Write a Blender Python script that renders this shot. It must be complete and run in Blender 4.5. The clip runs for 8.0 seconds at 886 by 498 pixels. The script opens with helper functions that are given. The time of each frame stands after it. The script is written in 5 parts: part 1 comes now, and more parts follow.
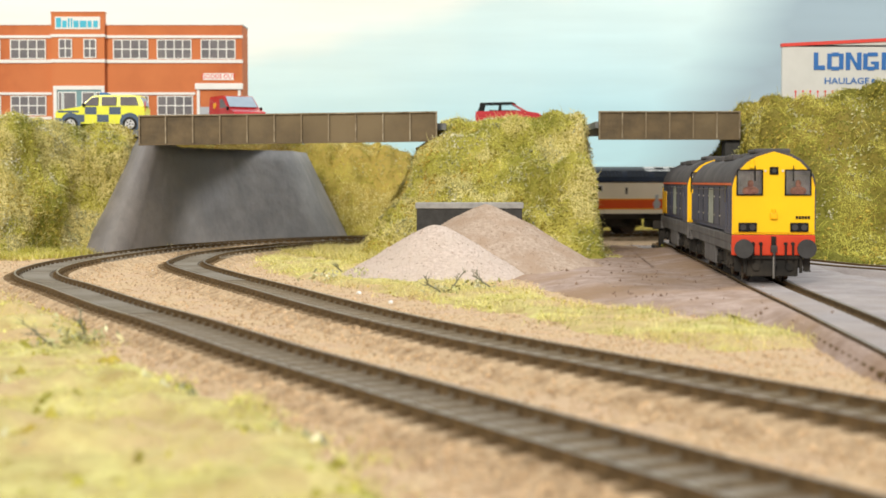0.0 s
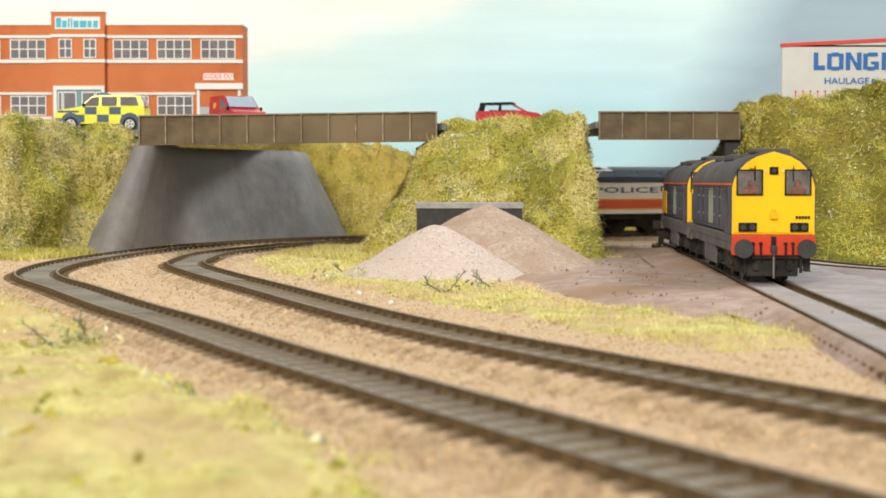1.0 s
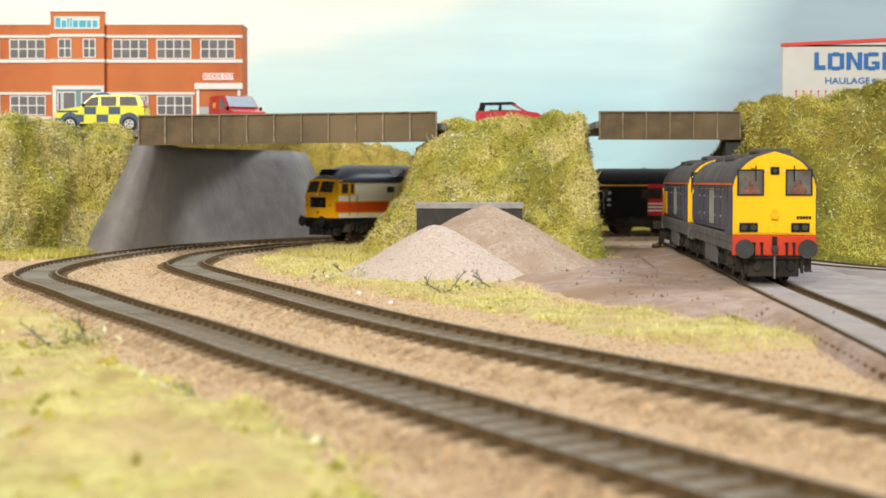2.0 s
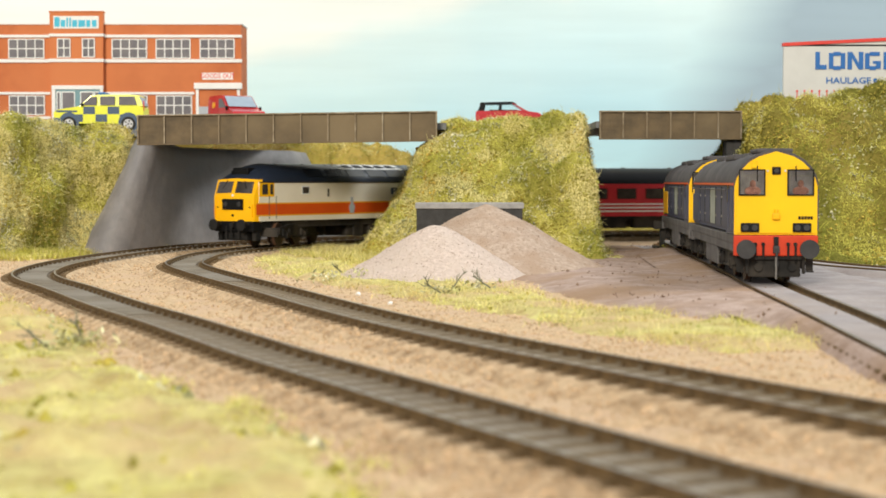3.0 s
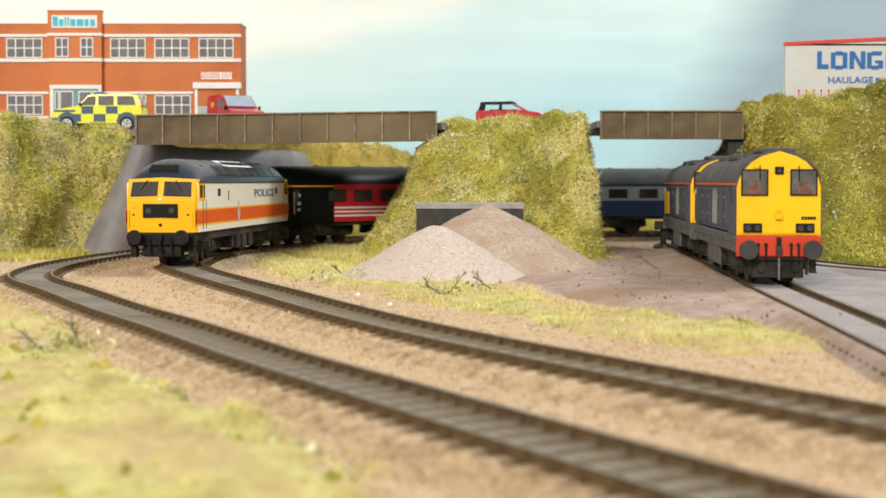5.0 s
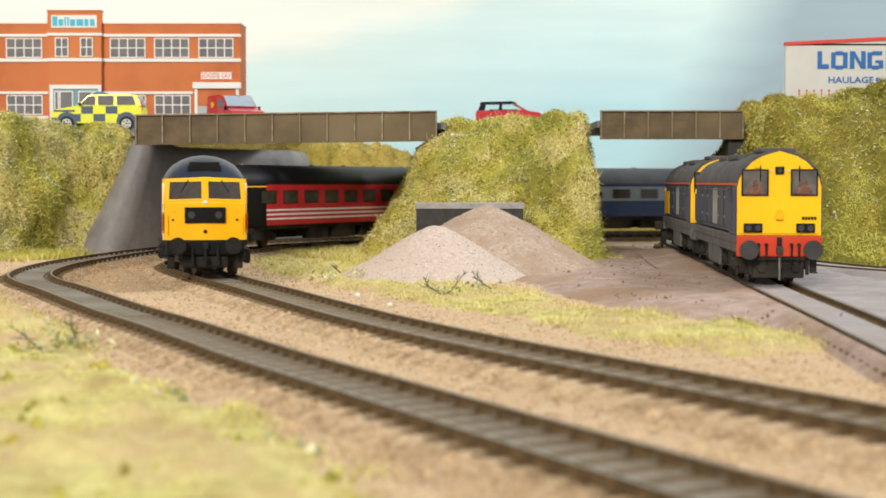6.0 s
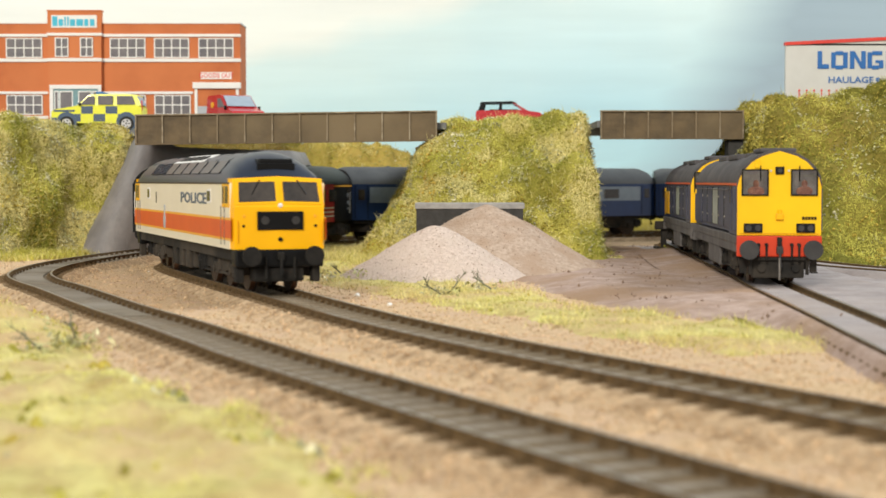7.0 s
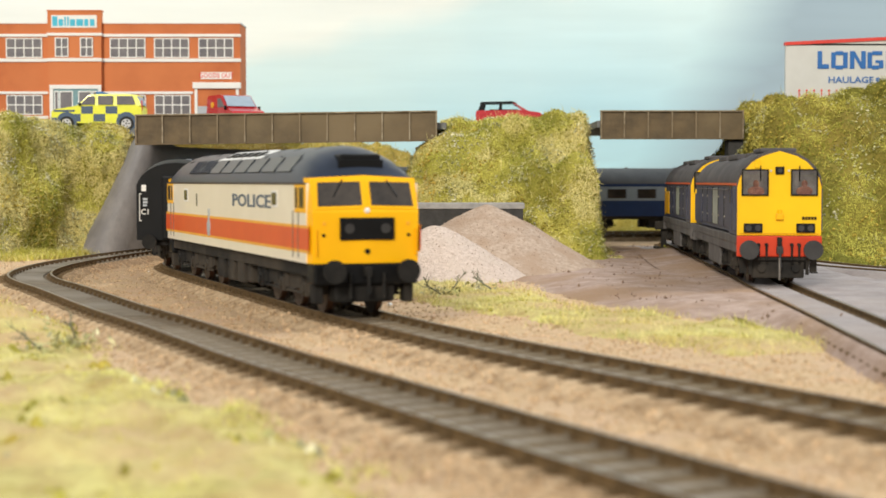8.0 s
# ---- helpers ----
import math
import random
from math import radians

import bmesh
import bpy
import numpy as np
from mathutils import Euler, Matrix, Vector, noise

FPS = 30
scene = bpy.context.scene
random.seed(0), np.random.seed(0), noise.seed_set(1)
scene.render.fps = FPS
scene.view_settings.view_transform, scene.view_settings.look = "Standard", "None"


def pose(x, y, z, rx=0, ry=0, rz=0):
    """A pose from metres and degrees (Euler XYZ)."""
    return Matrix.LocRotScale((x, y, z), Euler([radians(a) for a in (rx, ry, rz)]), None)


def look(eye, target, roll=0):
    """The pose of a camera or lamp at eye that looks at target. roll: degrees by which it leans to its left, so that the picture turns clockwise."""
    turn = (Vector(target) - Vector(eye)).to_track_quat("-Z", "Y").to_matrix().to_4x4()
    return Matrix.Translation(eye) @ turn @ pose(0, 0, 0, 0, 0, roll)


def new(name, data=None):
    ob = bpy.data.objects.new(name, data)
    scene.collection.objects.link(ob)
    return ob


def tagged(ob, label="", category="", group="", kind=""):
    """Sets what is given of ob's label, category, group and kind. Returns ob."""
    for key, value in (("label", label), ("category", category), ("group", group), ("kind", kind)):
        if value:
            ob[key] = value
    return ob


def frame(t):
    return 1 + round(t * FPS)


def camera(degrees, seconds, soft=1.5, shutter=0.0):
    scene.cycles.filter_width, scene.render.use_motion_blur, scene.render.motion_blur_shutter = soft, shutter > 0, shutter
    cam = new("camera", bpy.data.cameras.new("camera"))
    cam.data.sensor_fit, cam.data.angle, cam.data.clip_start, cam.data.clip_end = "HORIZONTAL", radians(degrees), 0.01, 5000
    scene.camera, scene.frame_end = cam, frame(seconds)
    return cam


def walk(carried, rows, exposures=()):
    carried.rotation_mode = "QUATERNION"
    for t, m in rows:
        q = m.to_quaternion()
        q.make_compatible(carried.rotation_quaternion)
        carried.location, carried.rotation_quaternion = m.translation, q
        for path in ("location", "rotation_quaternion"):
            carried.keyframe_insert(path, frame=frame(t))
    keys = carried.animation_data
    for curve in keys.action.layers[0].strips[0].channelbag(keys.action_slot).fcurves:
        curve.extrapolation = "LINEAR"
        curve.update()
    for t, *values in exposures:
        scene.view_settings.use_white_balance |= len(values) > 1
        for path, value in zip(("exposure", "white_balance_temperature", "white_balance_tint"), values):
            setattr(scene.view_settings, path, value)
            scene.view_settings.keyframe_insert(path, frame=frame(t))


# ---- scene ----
# Model railway at 1:76 scale, built at its true size. Shapes are given in millimetres: x right, y away, z up, z = 0 at the rail top.
MM = 0.001
cam = camera(30.76, 8.0, soft=1.6, shutter=0.5)
cam.data.dof.use_dof = True
cam.data.dof.focus_distance = 0.78
cam.data.dof.aperture_fstop = 32.0
TILT = 90 - 2.41


def eye(back):
    return pose(0, -back * MM, 40 * MM, TILT, 0, 0)


walk(cam, [(0.0, eye(11)), (1.0, eye(11)), (1.7, eye(10)), (2.8, eye(7)), (3.5, eye(4.8)), (4.5, eye(1.8)), (5.8, eye(0.3)), (6.5, eye(0)), (8.0, eye(0))],
     [(0.0, -0.01), (3.0, -0.02), (4.5, -0.05), (6.5, -0.08), (8.0, -0.10)])

# ---- light: soft lighting of an exhibition hall, a warm lamp bank before the layout and a cooler one at its right-hand end ----
world = bpy.data.worlds.new("hall")
scene.world = world
world.use_nodes = True
bg = world.node_tree.nodes["Background"]
bg.inputs["Color"].default_value = (0.92, 0.97, 1.0, 1)
bg.inputs["Strength"].default_value = 0.68
lamp = bpy.data.lights.new("lamp_bank", "SUN")
lamp.energy, lamp.angle, lamp.color = 2.65, radians(13), (1.0, 0.93, 0.80)
lamp_ob = new("lamp_bank", lamp)
lamp_ob.matrix_world = look((-0.55, -1.1, 0.87), (0, 0.9, 0))
side_lamp = bpy.data.lights.new("side_lamp_bank", "SUN")
side_lamp.energy, side_lamp.angle, side_lamp.color = 2.3, radians(16), (0.92, 0.97, 1.0)
side_ob = new("side_lamp_bank", side_lamp)
side_ob.matrix_world = look((1.5, 1.40, 1.40), (0, 0.9, 0))


# ---- materials ----
def rgb(c):
    return (c[0], c[1], c[2], 1)


def mat(name, c1, c2=None, rough=0.6, metal=0.0, scale=200.0, bump=0.0, bscale=800.0, spec=0.5, vary=0.0, coat=0.0, c3=None):
    """Two noise scales of colour, a fine bump, and a little change from piece to piece."""
    m = bpy.data.materials.new(name)
    m.use_nodes = True
    nt = m.node_tree
    b = nt.nodes["Principled BSDF"]
    b.inputs["Roughness"].default_value = rough
    b.inputs["Metallic"].default_value = metal
    b.inputs["Specular IOR Level"].default_value = spec
    b.inputs["Coat Weight"].default_value = coat
    c2 = c2 or tuple(v * 0.82 for v in c1)
    tc = nt.nodes.new("ShaderNodeTexCoord")
    n1 = nt.nodes.new("ShaderNodeTexNoise")
    n1.inputs["Scale"].default_value = scale
    n1.inputs["Detail"].default_value = 5
    n1.inputs["Roughness"].default_value = 0.65
    nt.links.new(tc.outputs["Object"], n1.inputs["Vector"])
    ramp = nt.nodes.new("ShaderNodeValToRGB")
    ramp.color_ramp.elements[0].position, ramp.color_ramp.elements[1].position = 0.35, 0.65
    ramp.color_ramp.elements[0].color, ramp.color_ramp.elements[1].color = rgb(c2), rgb(c1)
    nt.links.new(n1.outputs["Fac"], ramp.inputs["Fac"])
    out = ramp.outputs["Color"]
    if c3:
        n3 = nt.nodes.new("ShaderNodeTexNoise")
        n3.inputs["Scale"].default_value = scale * 0.17
        n3.inputs["Detail"].default_value = 4
        nt.links.new(tc.outputs["Object"], n3.inputs["Vector"])
        r3 = nt.nodes.new("ShaderNodeMapRange")
        r3.inputs["From Min"].default_value, r3.inputs["From Max"].default_value = 0.45, 0.65
        nt.links.new(n3.outputs["Fac"], r3.inputs["Value"])
        mx = nt.nodes.new("ShaderNodeMixRGB")
        mx.inputs["Color2"].default_value = rgb(c3)
        nt.links.new(r3.outputs["Result"], mx.inputs["Fac"])
        nt.links.new(out, mx.inputs["Color1"])
        out = mx.outputs["Color"]
    if vary:
        info = nt.nodes.new("ShaderNodeNewGeometry")
        mr = nt.nodes.new("ShaderNodeMapRange")
        mr.inputs["To Min"].default_value, mr.inputs["To Max"].default_value = 1 - vary, 1 + vary
        nt.links.new(info.outputs["Random Per Island"], mr.inputs["Value"])
        hs = nt.nodes.new("ShaderNodeHueSaturation")
        nt.links.new(mr.outputs["Result"], hs.inputs["Value"])
        nt.links.new(out, hs.inputs["Color"])
        out = hs.outputs["Color"]
    nt.links.new(out, b.inputs["Base Color"])
    if bump:
        n2 = nt.nodes.new("ShaderNodeTexNoise")
        n2.inputs["Scale"].default_value = bscale
        n2.inputs["Detail"].default_value = 4
        nt.links.new(tc.outputs["Object"], n2.inputs["Vector"])
        bp = nt.nodes.new("ShaderNodeBump")
        bp.inputs["Strength"].default_value = bump
        bp.inputs["Distance"].default_value = 0.001
        nt.links.new(n2.outputs["Fac"], bp.inputs["Height"])
        nt.links.new(bp.outputs["Normal"], b.inputs["Normal"])
    return m


SAND = mat("sandy_ground", (0.70, 0.51, 0.315), (0.51, 0.355, 0.205), 0.95, scale=420, bump=0.9, bscale=700, spec=0.1, c3=(0.59, 0.415, 0.27))
PALETURF = mat("pale_mossy_ground", (0.66, 0.59, 0.235), (0.43, 0.325, 0.13), 1.0, scale=120, bump=1.0, bscale=400, spec=0.05, c3=(0.56, 0.385, 0.215))
GRIT = mat("ballast_grit", (0.70, 0.51, 0.32), (0.38, 0.255, 0.145), 0.95, spec=0.1, vary=0.25)
MUD = mat("brown_earth", (0.34, 0.24, 0.18), (0.22, 0.15, 0.11), 0.95, scale=120, bump=0.5, bscale=700, spec=0.1)
GREYGRIT = mat("grey_yard_grit", (0.42, 0.375, 0.36), (0.31, 0.27, 0.26), 0.95, scale=60, bump=0.5, bscale=900, spec=0.1, c3=(0.38, 0.315, 0.28))
HEAP = mat("brown_gravel", (0.54, 0.415, 0.325), (0.39, 0.29, 0.215), 0.95, scale=500, bump=0.5, bscale=1500, spec=0.1, c3=(0.42, 0.30, 0.215))
PALEHEAP = mat("pale_pink_gravel", (0.68, 0.56, 0.48), (0.53, 0.42, 0.35), 0.95, scale=500, bump=0.5, bscale=1500, spec=0.1, c3=(0.60, 0.49, 0.41))
TURF = mat("matted_turf", (0.44, 0.40, 0.09), (0.24, 0.21, 0.04), 1.0, scale=45, bump=1.0, bscale=300, spec=0.05, c3=(0.46, 0.34, 0.09))
BLADE = mat("grass_fibre", (0.66, 0.61, 0.14), (0.44, 0.41, 0.07), 0.9, scale=26, spec=0.08, vary=0.35, c3=(0.62, 0.50, 0.13))
DRYBLADE = mat("straw_fibre", (0.82, 0.72, 0.34), (0.62, 0.54, 0.19), 0.9, scale=26, spec=0.08, vary=0.3, c3=(0.74, 0.69, 0.28))
GREENBLADE = mat("green_fibre", (0.38, 0.385, 0.07), (0.23, 0.235, 0.035), 0.9, scale=26, spec=0.08, vary=0.35, c3=(0.42, 0.31, 0.06))
# darkened copies of turf and green fibre: the right bank's shade put into colour
SHADETURF = mat("shaded_turf", (0.23, 0.21, 0.042), (0.125, 0.115, 0.022), 1.0, scale=45, bump=1.0, bscale=300, spec=0.05, c3=(0.27, 0.205, 0.05))
SHADEBLADE = mat("shaded_green_fibre", (0.21, 0.21, 0.038), (0.125, 0.125, 0.02), 0.9, scale=26, spec=0.08, vary=0.35, c3=(0.25, 0.19, 0.04))
OLIVE = mat("olive_leaf_crumb", (0.42, 0.38, 0.08), (0.25, 0.23, 0.045), 1.0, scale=60, spec=0.05, vary=0.35, c3=(0.50, 0.35, 0.07))
PALEBLADE = mat("pale_grass_fibre", (0.80, 0.77, 0.29), (0.58, 0.53, 0.15), 0.9, scale=60, spec=0.08, vary=0.3, c3=(0.68, 0.55, 0.26))
CLUMP = mat("scatter_foliage", (0.34, 0.34, 0.12), (0.46, 0.43, 0.22), 1.0, scale=300, spec=0.05, vary=0.5, c3=(0.58, 0.54, 0.36))
MAUVE = mat("mauve_brown_earth", (0.50, 0.375, 0.315), (0.35, 0.245, 0.19), 0.95, scale=110, bump=1.0, bscale=420, spec=0.1, c3=(0.36, 0.235, 0.15))
RAIL = mat("rusty_rail", (0.185, 0.118, 0.055), (0.105, 0.068, 0.034), 0.8, scale=300, spec=0.12)
RAILTOP = mat("rail_head_steel", (0.34, 0.31, 0.27), (0.22, 0.19, 0.16), 0.35, metal=0.8, scale=400)
SLEEPER = mat("weathered_sleeper", (0.26, 0.205, 0.14), (0.17, 0.13, 0.08), 0.9, scale=300, vary=0.35, spec=0.15, c3=(0.30, 0.25, 0.185))
GREYSLEEPER = mat("grey_sleeper", (0.25, 0.205, 0.15), (0.165, 0.13, 0.09), 0.9, scale=300, vary=0.3, spec=0.15, c3=(0.29, 0.25, 0.195))
INFILL = mat("grey_track_boards", (0.215, 0.175, 0.125), (0.145, 0.115, 0.078), 0.8, scale=150, bump=0.3, bscale=900, spec=0.3, c3=(0.245, 0.21, 0.165))
BROWNFILL = mat("brown_track_infill", (0.19, 0.13, 0.07), (0.10, 0.068, 0.036), 0.95, scale=300, bump=0.6, bscale=900, spec=0.1, c3=(0.15, 0.11, 0.07))
CONC = mat("weathered_concrete", (0.28, 0.255, 0.24), (0.185, 0.17, 0.165), 0.62, scale=40, bump=0.8, bscale=120, spec=0.5, c3=(0.23, 0.225, 0.24))
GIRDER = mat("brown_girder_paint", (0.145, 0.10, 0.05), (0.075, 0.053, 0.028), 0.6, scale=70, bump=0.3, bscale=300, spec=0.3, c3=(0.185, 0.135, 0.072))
# paler and more mottled than the web, for top flange and stiffeners
GIRDEREDGE = mat("pale_girder_edge", (0.36, 0.30, 0.21), (0.16, 0.115, 0.065), 0.7, scale=180, spec=0.3, c3=(0.22, 0.165, 0.10))
DARK = mat("dark_stone", (0.055, 0.052, 0.05), (0.035, 0.033, 0.03), 0.9, scale=200, bump=0.4)
COPING = mat("grey_coping", (0.40, 0.38, 0.36), (0.28, 0.27, 0.26), 0.9, scale=200)
ROADM = mat("grey_road", (0.20, 0.20, 0.20), (0.15, 0.15, 0.15), 0.9, scale=200)
BRICK = mat("orange_brick_paper", (0.57, 0.165, 0.05), (0.47, 0.125, 0.038), 0.8, scale=60, c3=(0.61, 0.19, 0.062))
WHITE = mat("white_paint", (0.82, 0.80, 0.76), (0.76, 0.74, 0.70), 0.6, scale=80)
SHEET = mat("grey_white_sheeting", (0.62, 0.61, 0.58), (0.57, 0.56, 0.53), 0.6, scale=50)
SHUTTER = mat("grey_shutter", (0.45, 0.47, 0.50), (0.38, 0.40, 0.43), 0.5)
TEAL = mat("teal_door", (0.16, 0.30, 0.32), (0.13, 0.25, 0.27), 0.5)
WGLASS = mat("dark_window_film", (0.20, 0.18, 0.18), (0.13, 0.12, 0.13), 0.2, scale=60)
GLASS = mat("tinted_glazing", (0.075, 0.062, 0.052), (0.035, 0.03, 0.027), 0.08, spec=0.4, scale=90)
BLACK = mat("black_underframe", (0.020, 0.018, 0.016), (0.010, 0.0095, 0.009), 0.75, scale=250, spec=0.2, c3=(0.055, 0.045, 0.035))
SATIN = mat("satin_black", (0.008, 0.008, 0.009), (0.006, 0.006, 0.006), 0.45, scale=100, spec=0.14)
RUST = mat("wheel_rust", (0.075, 0.045, 0.03), (0.04, 0.028, 0.02), 0.55, metal=0.4, scale=500)
TREAD = mat("rusty_tread", (0.26, 0.13, 0.07), (0.14, 0.08, 0.05), 0.4, metal=0.6, scale=400)
STEEL = mat("wheel_steel", (0.35, 0.33, 0.30), (0.22, 0.20, 0.18), 0.35, metal=0.8, scale=300)
YEL = mat("warning_yellow", (0.92, 0.55, 0.004), (0.86, 0.50, 0.004), 0.42, scale=40, spec=0.25)
YEL2 = mat("golden_yellow", (0.95, 0.49, 0.004), (0.90, 0.45, 0.004), 0.38, scale=60, spec=0.25)
CREAM = mat("cream_bodyside", (0.88, 0.80, 0.66), (0.83, 0.75, 0.61), 0.35, scale=50, coat=0.25)
ORANGE = mat("orange_red_stripe", (0.74, 0.088, 0.006), (0.68, 0.075, 0.005), 0.4, scale=60, coat=0.08)
AMBER = mat("amber_line", (0.88, 0.42, 0.03), (0.82, 0.38, 0.02), 0.4)
ROOF47 = mat("blue_grey_roof", (0.018, 0.026, 0.045), (0.012, 0.018, 0.032), 0.34, scale=60, spec=0.28, c3=(0.026, 0.034, 0.055))
ROOFPANEL = mat("dark_roof_panel", (0.010, 0.013, 0.020), (0.007, 0.009, 0.014), 0.3, scale=80, spec=0.35)
RED20 = mat("buffer_beam_red", (0.64, 0.05, 0.012), (0.54, 0.04, 0.01), 0.5, scale=100, spec=0.3)
BLUE20 = mat("dusty_dark_blue", (0.068, 0.074, 0.125), (0.046, 0.05, 0.085), 0.6, scale=60, spec=0.3, c3=(0.105, 0.10, 0.115))
ROOF20 = mat("dusty_grey_roof", (0.115, 0.105, 0.105), (0.07, 0.065, 0.068), 0.8, scale=60, spec=0.25)
FOOT20 = mat("dusty_grey_frame", (0.145, 0.135, 0.13), (0.09, 0.083, 0.08), 0.8, scale=80, spec=0.2)
BUFF20 = mat("dark_grey_buffer", (0.05, 0.047, 0.046), (0.032, 0.03, 0.03), 0.6, scale=120, spec=0.3)
GRILLE = mat("pale_green_grille", (0.34, 0.36, 0.30), (0.26, 0.28, 0.23), 0.7, scale=150)
VRED = mat("crimson_coach", (0.56, 0.018, 0.03), (0.50, 0.014, 0.026), 0.35, coat=0.2)
BLUE = mat("rail_blue", (0.012, 0.042, 0.15), (0.009, 0.034, 0.125), 0.4, coat=0.2)
GREYC = mat("pearl_grey", (0.44, 0.47, 0.50), (0.38, 0.41, 0.44), 0.5)
BANDGREY = mat("blue_grey_band", (0.31, 0.37, 0.44), (0.26, 0.32, 0.385), 0.5)
CROOF = mat("coach_roof_grey", (0.13, 0.135, 0.14), (0.09, 0.095, 0.10), 0.7, scale=60)
CARRED = mat("red_car_paint", (0.50, 0.014, 0.02), (0.44, 0.012, 0.018), 0.25, coat=0.5)
LIME = mat("lime_yellow", (0.80, 0.80, 0.03), (0.74, 0.74, 0.025), 0.35, coat=0.3)
NAVY = mat("navy_check", (0.045, 0.085, 0.15), (0.035, 0.07, 0.13), 0.4)
TYRE = mat("tyre_rubber", (0.02, 0.02, 0.02), (0.012, 0.012, 0.012), 0.8)
ALLOY = mat("alloy_wheel", (0.5, 0.5, 0.5), (0.4, 0.4, 0.4), 0.35, metal=0.7)
SIGNBLUE = mat("sign_blue", (0.02, 0.14, 0.42), (0.015, 0.12, 0.38), 0.5)
CYAN = mat("sign_cyan", (0.03, 0.45, 0.62), (0.03, 0.40, 0.56), 0.5)
SIGNRED = mat("sign_red", (0.70, 0.05, 0.03), (0.62, 0.04, 0.03), 0.5)
LAMPG = mat("lamp_lens", (0.75, 0.74, 0.70), (0.55, 0.54, 0.50), 0.15, spec=0.8)
TWIG = mat("grey_twig", (0.22, 0.22, 0.13), (0.13, 0.125, 0.08), 0.9)
FIGURE = mat("brown_figure", (0.42, 0.18, 0.12), (0.26, 0.11, 0.075), 0.9, scale=600)
CABIN = mat("dim_cabin", (0.30, 0.255, 0.225), (0.17, 0.145, 0.13), 0.9, scale=150)


# ---- mesh helpers ----
def part(name, bm, material, parent=None, label="", k=1.0, smooth=False):
    bmesh.ops.recalc_face_normals(bm, faces=bm.faces)
    bmesh.ops.scale(bm, vec=(k * MM,) * 3, verts=bm.verts)
    me = bpy.data.meshes.new(name)
    bm.to_mesh(me)
    bm.free()
    me.materials.append(material)
    if smooth:
        for p in me.polygons:
            p.use_smooth = True
        me.set_sharp_from_angle(angle=radians(35))
    ob = new(name, me)
    if parent:
        ob.parent = parent
    if label:
        tagged(ob, label)
    return ob


def raw(name, verts, faces, material, parent=None):
    """A mesh from numpy arrays in mm."""
    me = bpy.data.meshes.new(name)
    me.from_pydata((np.asarray(verts) * MM).tolist(), [], faces if isinstance(faces, list) else faces.tolist())
    me.materials.append(material)
    ob = new(name, me)
    if parent:
        ob.parent = parent
    return ob


def empty(name, m=None):
    ob = new(name)
    ob.empty_display_size = 0.01
    if m is not None:
        ob.matrix_world = m
    return ob


def at(x, y, z, rz=0.0):
    return pose(x * MM, y * MM, z * MM, 0, 0, rz)


def box(bm, x0, x1, y0, y1, z0, z1, bev=0.0):
    r = bmesh.ops.create_cube(bm, size=1, matrix=Matrix.LocRotScale(((x0 + x1) / 2, (y0 + y1) / 2, (z0 + z1) / 2), None, (abs(x1 - x0), abs(y1 - y0), abs(z1 - z0))))
    if bev:
        es = {e for v in r["verts"] for e in v.link_edges}
        bmesh.ops.bevel(bm, geom=list(es), offset=bev, segments=2, affect="EDGES", profile=0.6)
    return bm


def cyl(bm, c, r, h, axis="z", n=20, r2=None):
    rot = {"z": Matrix(), "x": Matrix.Rotation(math.pi / 2, 4, "Y"), "y": Matrix.Rotation(math.pi / 2, 4, "X")}[axis]
    bmesh.ops.create_cone(bm, cap_ends=True, segments=n, radius1=r, radius2=r if r2 is None else r2, depth=h, matrix=Matrix.Translation(c) @ rot)
    return bm


def loft(bm, rings, closed=True, caps=True):
    rows = [[bm.verts.new(p) for p in ring] for ring in rings]
    n = len(rows[0])
    for a, b in zip(rows, rows[1:]):
        for i in range(n if closed else n - 1):
            j = (i + 1) % n
            bm.faces.new((a[i], a[j], b[j], b[i]))
    if caps and closed:
        bm.faces.new(rows[0][::-1])
        bm.faces.new(rows[-1])
    return bm


def prism(bm, pts, y0, y1):
    """A polygon in the x, z plane drawn out along y."""
    return loft(bm, [[(x, y0, z) for x, z in pts], [(x, y1, z) for x, z in pts]])


def plate(bm, quad, t):
    """A quad given thickness t along its normal."""
    p = [Vector(v) for v in quad]
    n = (p[1] - p[0]).cross(p[3] - p[0]).normalized() * t
    return loft(bm, [[tuple(v) for v in p], [tuple(v + n) for v in p]])


def B():
    return bmesh.new()


def lettering(name, text, size, m, material, parent=None, label="", depth=0.08, squeeze=1.0, width=0.0):
    """Words in the built-in font as a thin mesh: size is the cap height in mm, m the pose with x along the words and z out of them."""
    cu = bpy.data.curves.new(name, "FONT")
    cu.body, cu.align_x, cu.align_y, cu.size, cu.extrude, cu.resolution_u = text, "CENTER", "CENTER", size * 1.4 * MM, depth * MM, 2
    cu.offset = size * 0.02 * MM
    tmp = bpy.data.objects.new(name, cu)
    scene.collection.objects.link(tmp)
    me = bpy.data.meshes.new_from_object(tmp.evaluated_get(bpy.context.evaluated_depsgraph_get()))
    bpy.data.objects.remove(tmp)
    me.materials.clear()
    me.materials.append(material)
    if width:
        xs = [v.co.x for v in me.vertices]
        squeeze = width * MM / (max(xs) - min(xs))
    me.transform(m @ Matrix.Diagonal((squeeze, 1, 1, 1)))
    ob = new(name, me)
    if parent:
        ob.parent = parent
    if label:
        tagged(ob, label)
    return ob


def facing(o, along, up):
    """A pose at o (mm) with x along and y up."""
    a, u = Vector(along).normalized(), Vector(up).normalized()
    n = a.cross(u)
    u = n.cross(a)
    m = Matrix((a, u, n)).transposed().to_4x4()
    m.translation = Vector(o) * MM
    return m


